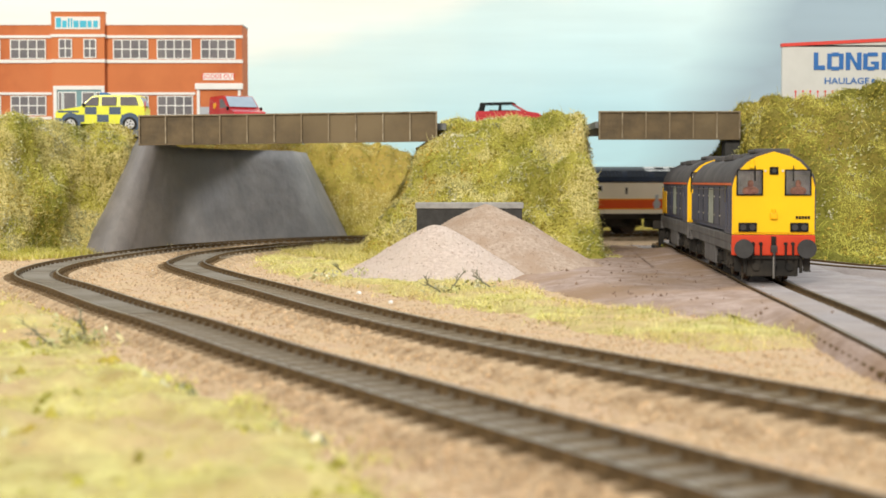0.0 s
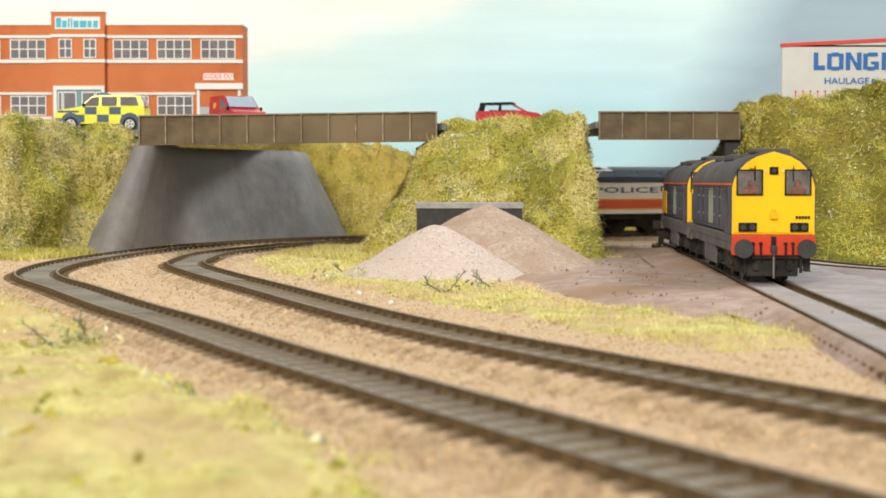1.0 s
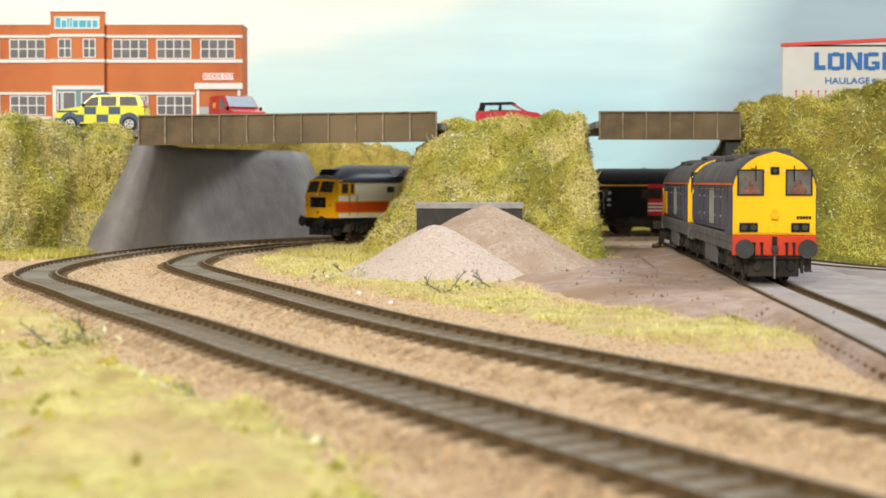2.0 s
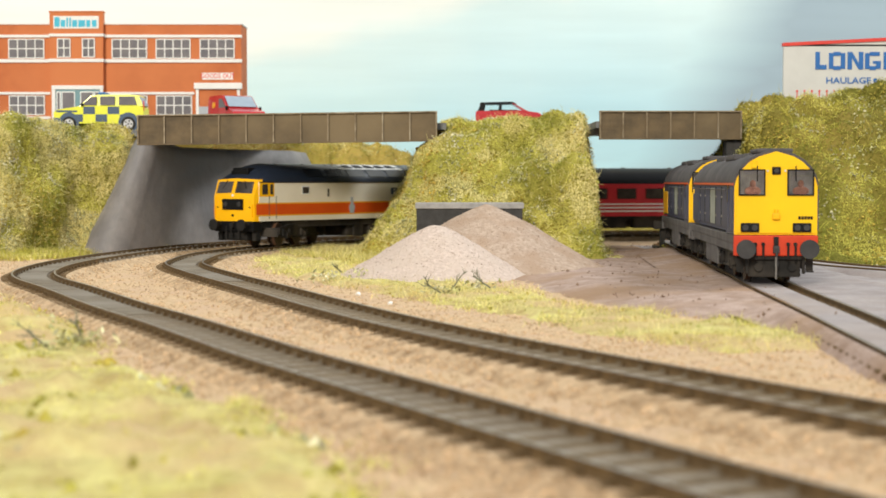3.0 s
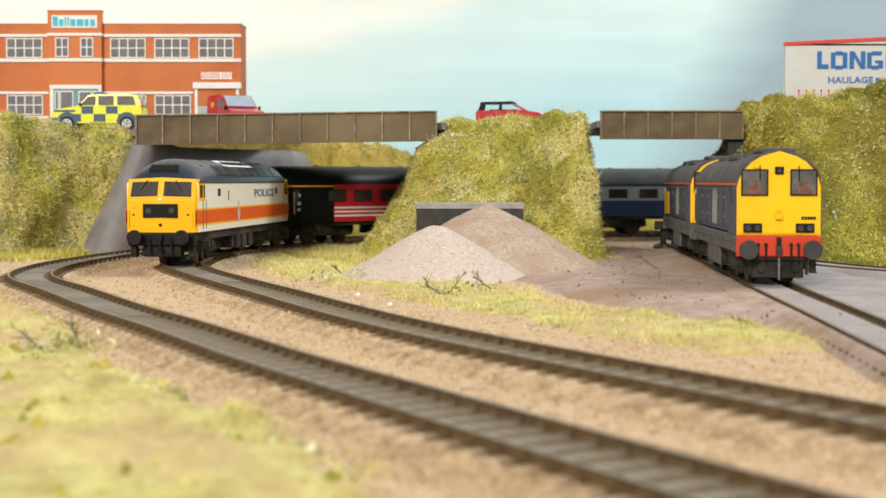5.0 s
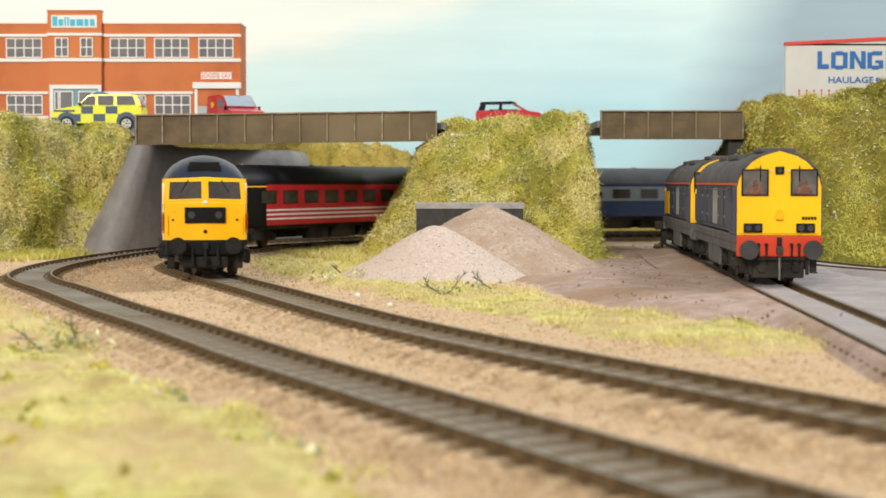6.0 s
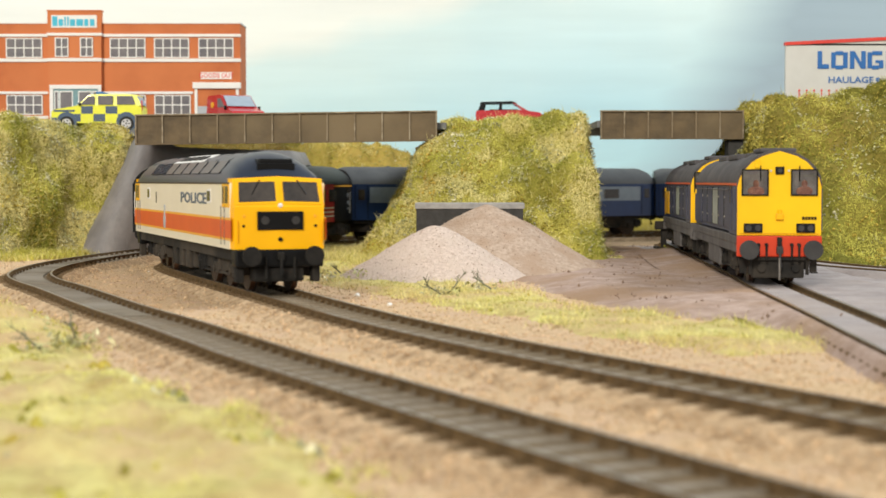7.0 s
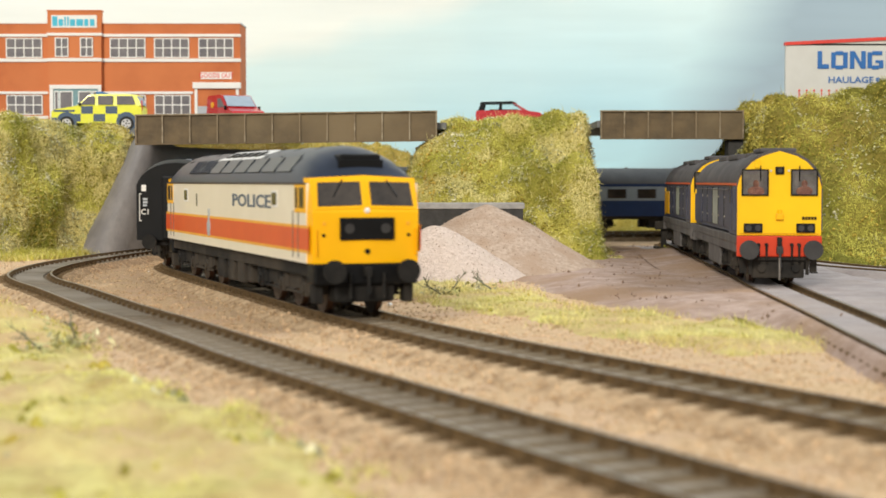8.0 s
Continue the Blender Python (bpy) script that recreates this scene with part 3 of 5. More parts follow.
# ---- road bridge ----
def road_deck(name, label, x0, x1, z0, z1, y0, y1, t=4):
    b = B()
    loft(b, [[(x0, y0, z0 - t), (x0, y1, z0 - t), (x0, y1, z0), (x0, y0, z0)], [(x1, y0, z1 - t), (x1, y1, z1 - t), (x1, y1, z1), (x1, y0, z1)]])
    return tagged(part(name, b, ROADM), label, "road", kind="structure")


road_deck("road", "grey road over the railway bridge", -186, 2, 73.0, 75.4, 974, 1058)
road_deck("road_middle", "grey road over the centre bank", 2.5, 92.5, 75.4, 76.4, 1050, 1160)
# extra depth, out of view, added to shade coaches in the yard gap
road_deck("road_end", "grey road over the yard bridge, deepened unseen to shade the coaches behind", 93, 182, 76.4, 77.6, 974, 1165)
road_deck("road_approach", "grey road along the embankment", -420, -186.5, 70.5, 73.0, 1036, 1058)
road_deck("yard_apron", "grey yard in front of the brick works", -420, -120, 70.0, 73.0, 1058.5, 1197)


def girder(name, label, x0, x1, y, zb0, zb1, h, n):
    """A plate girder parapet: web, flanges, stiffeners."""
    e = empty(name, at(x0, y, zb0))
    tagged(e, label, "bridge girder", group="bridge girders")
    L, dz = x1 - x0, zb1 - zb0

    def slab(z0, z1, ya, yb):
        bm = B()
        return loft(bm, [[(0, ya, z0), (0, yb, z0), (0, yb, z1), (0, ya, z1)], [(L, ya, z0 + dz), (L, yb, z0 + dz), (L, yb, z1 + dz), (L, ya, z1 + dz)]])
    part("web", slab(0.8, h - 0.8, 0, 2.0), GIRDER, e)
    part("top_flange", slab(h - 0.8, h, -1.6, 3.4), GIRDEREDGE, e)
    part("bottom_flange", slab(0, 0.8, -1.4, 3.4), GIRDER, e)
    for i in range(n + 1):
        x = min(max(i * L / n, 0.5), L - 0.5)
        bm = B()
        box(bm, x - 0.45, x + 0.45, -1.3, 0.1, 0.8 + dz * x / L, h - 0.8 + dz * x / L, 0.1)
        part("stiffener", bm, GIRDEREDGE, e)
    return e


girder("bridge_girder", "long brown plate girder with riveted stiffeners across the railway", -184, -3.5, 965, 61.6, 64.0, 18.2, 11)
girder("bridge_girder", "short brown plate girder across the yard tracks", 94.5, 180.5, 969, 65.2, 65.2, 17.3, 6)
b = B()
box(b, 172, 181, 972, 986, -6, 65, 0.6)
tagged(part("bridge_pier", b, DARK), "dark pier under the end of the bridge", "bridge pier")


def abutment():
    base = [(-236, 1016), (-223, 990), (-208, 980), (-195, 992), (-179, 1022), (-161, 1060), (-143, 1094), (-118, 1130), (-95, 1160), (-78, 1190), (-72, 1240)]
    top = [(-199, 1040), (-189, 1010), (-183, 1001), (-178, 1012), (-170, 1038), (-160, 1074), (-148, 1104), (-133, 1127), (-120, 1142), (-110, 1160), (-106, 1240)]
    b = B()
    rows = []
    for i in range(9):
        t = i / 8
        rows.append([b.verts.new((p[0] + (q[0] - p[0]) * t, p[1] + (q[1] - p[1]) * t, -7 + (zt + 7) * t)) for p, q, zt in zip(base, top, [69] * 3 + [66] + [62] * 7)])
    back = [b.verts.new((-300, 1240, z)) for z in (-7, 63)]
    for a, c in zip(rows, rows[1:]):
        for i in range(len(base) - 1):
            b.faces.new((a[i], a[i + 1], c[i + 1], c[i]))
    for i in range(len(base) - 1):
        b.faces.new((rows[-1][i], rows[-1][i + 1], back[1]))
    ob = part("bridge_abutment", b, CONC)
    for q in ob.data.polygons:
        q.use_smooth = True
    return tagged(ob, "smooth grey sloped concrete abutment under the road bridge", "abutment", kind="structure")


abutment()


# ---- gravel heap, bunker ----
def heap(name, label, cx, cy, height, reach, material, seed):
    """A poured cone of fine gravel with a rounded crown and a foot that runs out flat."""
    def z(x, y):
        d = math.hypot(x - cx, (y - cy) * 0.97) + 2.2 * nz(x + seed, y, 0.03) + 0.7 * nz(x, y + seed, 0.11)
        a = height - 0.60 * (math.sqrt(d * d + 20) - 4.5)
        foot = -4.2 - 0.2 * max(0, d - reach)
        k = 2.2
        return k * math.log(math.exp(a / k) + math.exp(foot / k)) + 0.25 * nz(x, y, 0.25, 2)
    ob = sheet(name, cx - reach - 26, cx + reach + 26, cy - reach - 26, cy + reach + 26, 2.5, z, material, keep=lambda x, y: z(x, y) > -5.6)
    tagged(ob, label, "gravel mound", group="gravel heaps")
    clumps("mound_gravel", "fine gravel grains on the mound", pick(ob, 9000, seed), material, 0.12, 0.38, seed)
    clumps("mound_speck", "dark specks of earth in the gravel", pick(ob, 500, seed + 9), MUD, 0.15, 0.4, seed)


heap("gravel_mound", "tall heap of fine brownish gravel before the bunker", 22, 797, 28.8, 52, HEAP, 51)
heap("gravel_mound", "lower heap of pale pinkish gravel leaning on a taller one", -4, 750, 19.3, 36, PALEHEAP, 52)
e = empty("loading_bunker", at(14.5, 873, -6))
tagged(e, "low dark stone bunker wall with a pale coping behind the gravel", "bunker")
b = B()
box(b, -29, 29, 0, 22, 0, 31, 0.5)
part("wall", b, DARK, e)
b = B()
box(b, -29.7, 29.7, -0.8, 22.8, 31, 34.2, 0.5)
part("coping", b, COPING, e)


# ---- rolling stock ----
def bogie(parent, x, wheels, wheelbase, half, h, material=BLACK, r=7.2):
    """A bogie in its vehicle's space at x: frames, axle boxes, springs and wheelsets."""
    b = B()
    L = wheelbase / 2 + 9
    for sd in (-1, 1):
        y = sd * half
        prism(b, [(-L, 7.5), (-L, 11), (-L * 0.6, 13.2), (L * 0.6, 13.2), (L, 11), (L, 7.5), (L * 0.72, 5.2), (L * 0.45, 6.8), (0, 4.6), (-L * 0.45, 6.8), (-L * 0.72, 5.2)], y - 0.9, y + 0.9)
        for i in range(wheels):
            wx = -wheelbase / 2 + wheelbase * i / (wheels - 1)
            box(b, wx - 2.4, wx + 2.4, y + sd * 0.8, y + sd * 2.2, 4.8, 9.4, 0.4)
            cyl(b, (wx, y + sd * 2.2, 7.0), 1.5, 1.2, "y", 10)
            for q in (-4.6, 4.6):
                cyl(b, (wx + q, y + sd * 1.0, 8.6), 1.1, 4.2, "z", 8)
        box(b, -L + 2, L - 2, y + sd * 0.8, y + sd * 1.4, 5.2, 6.0)
    box(b, -L, L, -half, half, 9, 11.5)
    for q in (-L, L):
        box(b, q - 1, q + 1, -half, half, 6, 10)
    f = part("bogie", b, material, parent)
    f.location.x = x * MM
    for i in range(wheels):
        wx = -wheelbase / 2 + wheelbase * i / (wheels - 1)
        b = B()
        for sd in (-1, 1):
            cyl(b, (0, sd * 7.9, 0), r, 2.0, "y", 28)
            cyl(b, (0, sd * 6.7, 0), r + 0.7, 0.5, "y", 28)
        cyl(b, (0, 0, 0), 1.2, 15, "y", 10)
        w = part("wheelset", b, RUST, f, "dark brown steel wheelset")
        w.location = (wx * MM, 0, r * MM)
        for sd in (-1, 1):
            b = B()
            cyl(b, (0, sd * 7.9, 0), r + 0.06, 1.7, "y", 28)
            part("tyre", b, TREAD, w, "rusty worn wheel tread")
    return f


def buffers(parent, x, sgn, y=11.4, z=13.8, length=6.5, r=3.2, mat_=BLACK):
    for sd in (-1, 1):
        b = B()
        cyl(b, (x + sgn * length * 0.35, sd * y, z), 1.8, length * 0.7, "x", 14)
        cyl(b, (x + sgn * (length - 0.6), sd * y, z), r, 1.2, "x", 24)
        part("buffer", b, mat_, parent)
    b = B()
    box(b, x, x + sgn * 2.5, -1.2, 1.2, z - 1.6, z + 1.2, 0.3)
    cyl(b, (x + sgn * 2.4, 0, z - 2.6), 0.5, 5.5, "z", 8)
    cyl(b, (x + sgn * 2.0, 0, z - 5.8), 0.9, 2.0, "z", 8)
    part("coupling_hook", b, mat_, parent)


ROOF_ARC = [(17.4, 39.4), (17.0, 41.6), (15.6, 44.2), (13.0, 47.0), (9.2, 49.2), (4.8, 50.6), (0, 51.1)]


def roof_ring(x, k, wk=1.0, z0=39.4, arc=ROOF_ARC):
    half = [(y * wk, z0 + (z - z0) * k) for y, z in arc]
    ring = half + [(-y, z) for y, z in half[-2::-1]]
    return [(x, y, z) for y, z in ring]


def police_loco():
    e = empty("diesel_locomotive")
    tagged(e, "cream diesel locomotive with orange stripe, yellow cabs and dark roof, running", "locomotive")
    w, L, zb, zc = 17.4, 120.5, 15.6, 39.4
    b = B()
    box(b, -L + 4.5, L - 4.5, -w, w, zb, zc, 0.0)
    body = part("body", b, CREAM, e, "cream painted bodyside")
    b = B()
    ks = [(-116.2, 0.22, 0.95), (-114.5, 0.42, 0.965), (-110, 0.70, 0.98), (-104, 0.90, 0.995), (-97, 1.0, 1.0), (0, 1, 1), (97, 1.0, 1.0), (104, 0.90, 0.995), (110, 0.70, 0.98), (114.5, 0.42, 0.965), (116.2, 0.22, 0.95)]
    loft(b, [roof_ring(x, k, wk) for x, k, wk in ks])
    roof = part("roof", b, ROOF47, e, "dark blue-grey roof", smooth=True)
    for sgn in (1, -1):
        # cab front: upright lower face, raked windscreens
        b = B()
        lo, mi, up = [[(sgn * xa, -w, z), (sgn * xb, -16.4, z), (sgn * xc, 0, z + dz), (sgn * xb, 16.4, z), (sgn * xa, w, z)]
                      for xa, xb, xc, z, dz in ((115, 119.4, 120.6, zb, 0), (115, 119.8, 121.0, 30.8, 0), (113, 116.0, 117.2, 41.0, 0.8))]
        loft(b, [lo, mi, up])
        cab = part("cab_front", b, YEL2, e, "golden yellow cab front")
        for sd in (-1, 1):
            # windscreen: raised frame and dark pane
            def face(u, v):
                y = sd * (0.5 + u * 15.2)
                z = 31.6 + v * 9.0
                t = (z - 30.8) / 10.4
                xx = 121.0 - 3.8 * t - abs(y) / 16.4 * 1.2
                return (sgn * (xx + 0.05), y, z)
            b = B()
            order = 1 if sd * sgn > 0 else -1
            q = [face(0.0, 0.05), face(1, 0.0), face(0.97, 0.97), face(0.0, 1.0)]
            plate(b, q if order > 0 else q[::-1], 0.25)
            fr = part("windscreen_frame", b, YEL2, e)
            b = B()
            q = [face(0.06, 0.13), face(0.94, 0.09), face(0.91, 0.88), face(0.06, 0.91)]
            plate(b, q if order > 0 else q[::-1], 0.42)
            part("windscreen", b, GLASS, fr, "dark glossy windscreen")
            b = B()
            p0, p1 = Vector(face(0.42, 0.98)), Vector(face(0.62, 0.42))
            rm = (p1 - p0).to_track_quat("Z", "Y").to_matrix().to_4x4()
            rm.translation = (p0 + p1) / 2 + Vector((sgn * 0.6, 0, 0))
            bmesh.ops.create_cone(b, cap_ends=True, segments=6, radius1=0.25, radius2=0.2, depth=(p1 - p0).length, matrix=rm)
            part("wiper", b, SATIN, fr)
            # small marker lights
            b = B()
            cyl(b, (sgn * 119.9, sd * 13.0, 27.5), 0.55, 1.0, "x", 12)
            part("marker_light", b, AMBER, cab)
            b = B()
            cyl(b, (sgn * 119.8, sd * 13.2, 24.0), 0.5, 1.0, "x", 12)
            part("marker_light", b, SATIN, cab)
            b = B()
            box(b, sgn * 119.6, sgn * 120.6, sd * 15.4 - 0.12, sd * 15.4 + 0.12, 18, 26)
            part("handrail", b, YEL2, cab)
            # cab side: yellow surround, two windows, door line, handrails
            b = B()
            box(b, sgn * 102.5, sgn * 116, sd * w, sd * (w + 0.12), 30.6, 39.4)
            sur = part("cab_side_panel", b, YEL2, e)
            for a0, a1 in ((103.6, 106.2), (108.4, 113.4)):
                b = B()
                box(b, sgn * a0, sgn * a1, sd * w, sd * (w + 0.3), 32.0, 38.2, 0.12)
                part("cab_side_window", b, GLASS, sur)
            b = B()
            for a in (100.8, 107.2):
                box(b, sgn * a - 0.12, sgn * a + 0.12, sd * w, sd * (w + 0.35), 17, 31)
            part("door_handrail", b, STEEL, body)
        b = B()
        box(b, sgn * 120.4, sgn * 121.3, -8.4, 8.4, 22.6, 29.2, 0.2)
        pn = part("headcode_panel", b, SATIN, cab, "black headcode panel")
        for sd in (-1, 1):
            b = B()
            cyl(b, (sgn * 121.4, sd * 5.6, 26.0), 1.5, 0.5, "x", 18)
            part("headlight", b, BUFF20, pn, "dim round headlight")
        b = B()
        cyl(b, (sgn * 120.8, 0, 19.2), 0.8, 0.9, "x", 10)
        part("lamp_iron", b, SATIN, cab)
        b = B()
        cyl(b, (sgn * 121.2, 0, 31.3), 0.9, 0.6, "x", 12, 0.5)
        part("horn_cover", b, WHITE, cab)
        b = B()
        box(b, sgn * 113.5, sgn * 114.5, -7, 7, 44.0, 46.5, 0.3)
        box(b, sgn * 106, sgn * 114, -6.4, 6.4, 45.5, 48.2, 0.8)
        part("roof_vent", b, SATIN, roof)
        # buffer beam and valance
        b = B()
        box(b, sgn * 112, sgn * 120.2, -16.2, 16.2, 9.2, 15.6, 0.8)
        bb = part("buffer_beam", b, SATIN, e)
        buffers(e, sgn * 120, sgn, 11.4, 13.4, 6.4, 3.5)
        for sd in (-1, 1):
            b = B()
            box(b, sgn * 113, sgn * 117.5, sd * 12.6, sd * 15.6, 3.6, 9.4, 0.5)
            part("cab_step", b, BLACK, e)
            b = B()
            cyl(b, (sgn * 121.0, sd * 5.2, 9.0), 0.55, 7.5, "z", 8)
            part("brake_pipe", b, BLACK, bb)
        b = B()
        box(b, sgn * 111, sgn * 118.5, -9.5, 9.5, 3.8, 9.3, 1.2)
        part("coupling_box", b, BLACK, e)
    for sd in (-1, 1):
        b = B()
        box(b, -118.6, 118.6, sd * w, sd * (w + 0.10), 18.7, 26.9)
        part("amber_band", b, AMBER, body)
        b = B()
        box(b, -118.7, 118.7, sd * w, sd * (w + 0.16), 19.6, 26.0)
        part("orange_stripe", b, ORANGE, body, "orange-red waist stripe")
        b = B()
        box(b, -116, 116, sd * (w - 0.1), sd * (w + 0.35), 39.0, 39.6, 0.1)
        part("cantrail", b, RUST, body)
        for a, c, z0, z1 in ((sd * 70, sd * 76, 32.4, 36.4), (sd * 50, sd * 51.6, 30.2, 35.2), (sd * -80, sd * -74, 32.4, 36.4)):
            b = B()
            if abs(c - a) > 3:
                box(b, min(a, c) - 0.7, max(a, c) + 0.7, sd * w, sd * (w + 0.2), z0 - 0.7, z1 + 0.7, 0.1)
                fr = part("side_window_frame", b, WHITE, body)
                b = B()
                box(b, a, c, sd * w, sd * (w + 0.32), z0, z1, 0.1)
                part("side_window", b, GLASS, fr)
                continue
            box(b, a, c, sd * w, sd * (w + 0.2), z0, z1, 0.1)
            part("side_window", b, GLASS, body)
        lettering("police_lettering", "POLICE", 4.3, facing((-43 * sd, sd * (w + 0.1), 33.2), (-sd, 0, 0), (0, 0, 1)), NAVY, body, "dark blue word POLICE", 0.1, width=57)
        b = B()
        cx = 27 * sd
        cyl(b, (cx, sd * w, 22.8), 2.9, 0.7, "y", 18)
        box(b, cx - 1.2, cx + 1.2, sd * w, sd * (w + 0.34), 25.4, 29.6, 0.2)
        box(b, cx - 2.2, cx + 2.2, sd * w, sd * (w + 0.34), 19.4, 20.6, 0.2)
        part("crest", b, GREYC, body, "small grey crest")
        # roof side grilles and panels
        for i in range(8):
            x0 = sd * (62 - i * 21) + 8.5
            b = B()
            y0, z0 = 16.5, 42.9
            y1, z1 = 12.6, 47.6
            plate(b, [(x0, sd * y0, z0), (x0 - 17, sd * y0, z0), (x0 - 17, sd * y1, z1), (x0, sd * y1, z1)] if sd > 0 else [(x0 - 17, sd * y0, z0), (x0, sd * y0, z0), (x0, sd * y1, z1), (x0 - 17, sd * y1, z1)], 0.3)
            gr = part("roof_grille", b, ROOFPANEL, roof, "darker roof grille panel")
            if i < 2:
                for k in range(5):
                    xx = x0 - 2.5 - k * 3
                    b = B()
                    q = [(xx, sd * y0, z0), (xx - 0.9, sd * y0, z0), (xx - 0.9, sd * y1, z1), (xx, sd * y1, z1)]
                    plate(b, q if sd > 0 else [q[1], q[0], q[3], q[2]], 0.55)
                    part("louvre", b, ROOF47, gr)
    for sd in (-1, 1):
        def on_roof(x, k, out):
            """A point of the upper roof slope: k from the grilles to the ridge."""
            return (x, sd * (12.7 - 8.4 * k + 0.2 * out), 47.35 + 3.45 * k - 0.35 * (2 * k - 1) ** 2 + 0.35 + out)

        def panel(bm, x0, x1, k0, k1, out):
            q = [on_roof(x0, k0, out), on_roof(x1, k0, out), on_roof(x1, k1, out), on_roof(x0, k1, out)]
            return plate(bm, q if sd < 0 else q[::-1], 0.25)
        pnl = part("roof_code_panel", panel(B(), -34, 34, 0.04, 0.96, 0.0), WHITE, roof, "white roof panel with dark code bars")
        for i in range(5):
            part("code_bar", panel(B(), -27 + i * 11.5, -20 + i * 11.5, 0.25, 0.72, 0.2), SATIN, pnl)
        # seams across the roof
        for x in (-88, -62, -40, 40, 62, 88):
            part("roof_seam", panel(B(), x - 0.3, x + 0.3, 0.0, 1.0, 0.0), ROOFPANEL, roof)
    b = B()
    box(b, -114, 114, -15.5, 15.5, 11.5, 15.8)
    box(b, -28, 28, -14, 14, 4.5, 12, 1.0)
    for x in (-20, -4, 12):
        for sd in (-1, 1):
            box(b, x, x + 10, sd * 13.5, sd * 15.2, 4.2, 12.5, 0.5)
    part("underframe", b, BLACK, e)
    for x in (-74, 74):
        bogie(e, x, 3, 56, 12.5, 12)
    return e


COACH_ARC = [(17.4, 38.0), (17.0, 40.2), (15.4, 43.2), (12.6, 46.0), (8.8, 48.2), (4.6, 49.4), (0, 49.8)]


def coach(kind):
    e = empty("railway_coach")
    L, w, zb, zc = 134.5, 17.4, 14.0, 38.0
    virgin = kind == "red"
    tagged(e, {"red": "crimson coach with black ends, white stripes and dark roof, running", "blue": "blue coach with a pearl grey window band, running",
               "plain": "plain dark blue coach with grey roof, running"}[kind], "railway coach", group="coaches of the train")
    b = B()
    box(b, -L, L, -w, w, zb, zc, 0.0)
    body = part("body", b, VRED if virgin else BLUE, e)
    b = B()
    loft(b, [roof_ring(x, k, wk, 38.0, COACH_ARC) for x, k, wk in ((-L, 0.86, 0.99), (-L + 5, 1, 1), (L - 5, 1, 1), (L, 0.86, 0.99))])
    roof = part("roof", b, SATIN if virgin else CROOF, e, smooth=True)
    for i in range(6):
        b = B()
        x = -95 + i * 38
        cyl(b, (x, 0, 49.9), 2.0, 1.0, "z", 12, 1.2)
        part("roof_vent", b, CROOF, roof)
    for sgn in (-1, 1):
        b = B()
        box(b, sgn * L, sgn * (L + 0.4), -w, w, zb, zc + 1)
        box(b, sgn * L, sgn * (L + 3.6), -6.0, 6.0, 14, 42.5, 1.0)
        gw = part("gangway", b, SATIN, e, "black gangway end")
        if virgin:
            # white notices on the end, beside a bent handrail
            for y0, y1, z0, z1, mt in ((-15.2, -13.2, 35.6, 38.4, WHITE), (-14.6, -12.6, 31.6, 32.6, GREYC), (-14.6, -12.6, 30.2, 31.2, GREYC), (-14.6, -12.9, 28.9, 29.8, GREYC)):
                b = B()
                box(b, sgn * (L + 0.3), sgn * (L + 0.55), sgn * y0, sgn * y1, z0, z1)
                part("notice", b, mt, gw)
            b = B()
            for y0, y1, z0, z1 in ((-16.2, -15.9, 22.4, 34.6), (-15.9, -15.2, 22.4, 22.8), (-15.9, -15.2, 34.2, 34.6)):
                box(b, sgn * (L + 0.3), sgn * (L + 0.9), sgn * y0, sgn * y1, z0, z1)
            part("end_handrail", b, WHITE, gw)
            lettering("code_letters", "C1", 2.4, facing((sgn * (L + 0.45), sgn * -13.6, 26.4), (0, sgn, 0), (0, 0, 1)), WHITE, gw, "white code C1", 0.08)
        buffers(e, sgn * L, sgn, 11.4, 13.4, 4.5, 3.2)
        for sd in (-1, 1):
            if virgin:
                b = B()
                box(b, sgn * (L - 40), sgn * L, sd * w, sd * (w + 0.12), zb, zc)
                pn = part("end_panel", b, SATIN, body, "black end panel")
                b = B()
                box(b, sgn * (L - 40), sgn * (L - 1), sd * w, sd * (w + 0.2), 36.4, 37.3)
                part("first_class_line", b, AMBER, pn, "yellow line over the door")
                b = B()
                box(b, sgn * (L - 6.2) - 0.15, sgn * (L - 6.2) + 0.15, sd * w, sd * (w + 0.5), 19, 33)
                part("handrail", b, WHITE, pn)
                for k, (zz, hh) in enumerate(((31, 2.4), (26, 2.2), (22, 1.6))):
                    b = B()
                    box(b, sgn * (L - 9), sgn * (L - 11.5), sd * w, sd * (w + 0.22), zz - hh / 2, zz + hh / 2)
                    part("notice", b, GREYC, pn)
            b = B()
            for a in (L - 2.5, L - 12.5):
                box(b, sgn * a - 0.15, sgn * a + 0.15, sd * w, sd * (w + 0.25), 15, 37)
            part("door_edge", b, SATIN, body)
            b = B()
            box(b, sgn * (L - 5), sgn * (L - 10), sd * w, sd * (w + 0.25), 27.5, 34.5, 0.12)
            part("door_window", b, GLASS, body)
    for sd in (-1, 1):
        if virgin:
            for z in (17.2, 19.8, 22.4):
                b = B()
                box(b, -L + 40, L - 40, sd * w, sd * (w + 0.1), z, z + 1.1)
                part("white_stripe", b, WHITE, body)
        elif kind == "blue":
            b = B()
            box(b, -L + 14, L - 14, sd * w, sd * (w + 0.1), 25.5, 36.0)
            part("grey_band", b, BANDGREY, body, "pearl grey window band")
        for i in range(9):
            x = -92 + i * 23
            b = B()
            box(b, x - 7.8, x + 7.8, sd * w, sd * (w + 0.22), 26.8, 34.6, 0.1)
            fr = part("window_frame", b, SATIN if virgin else BANDGREY, body)
            b = B()
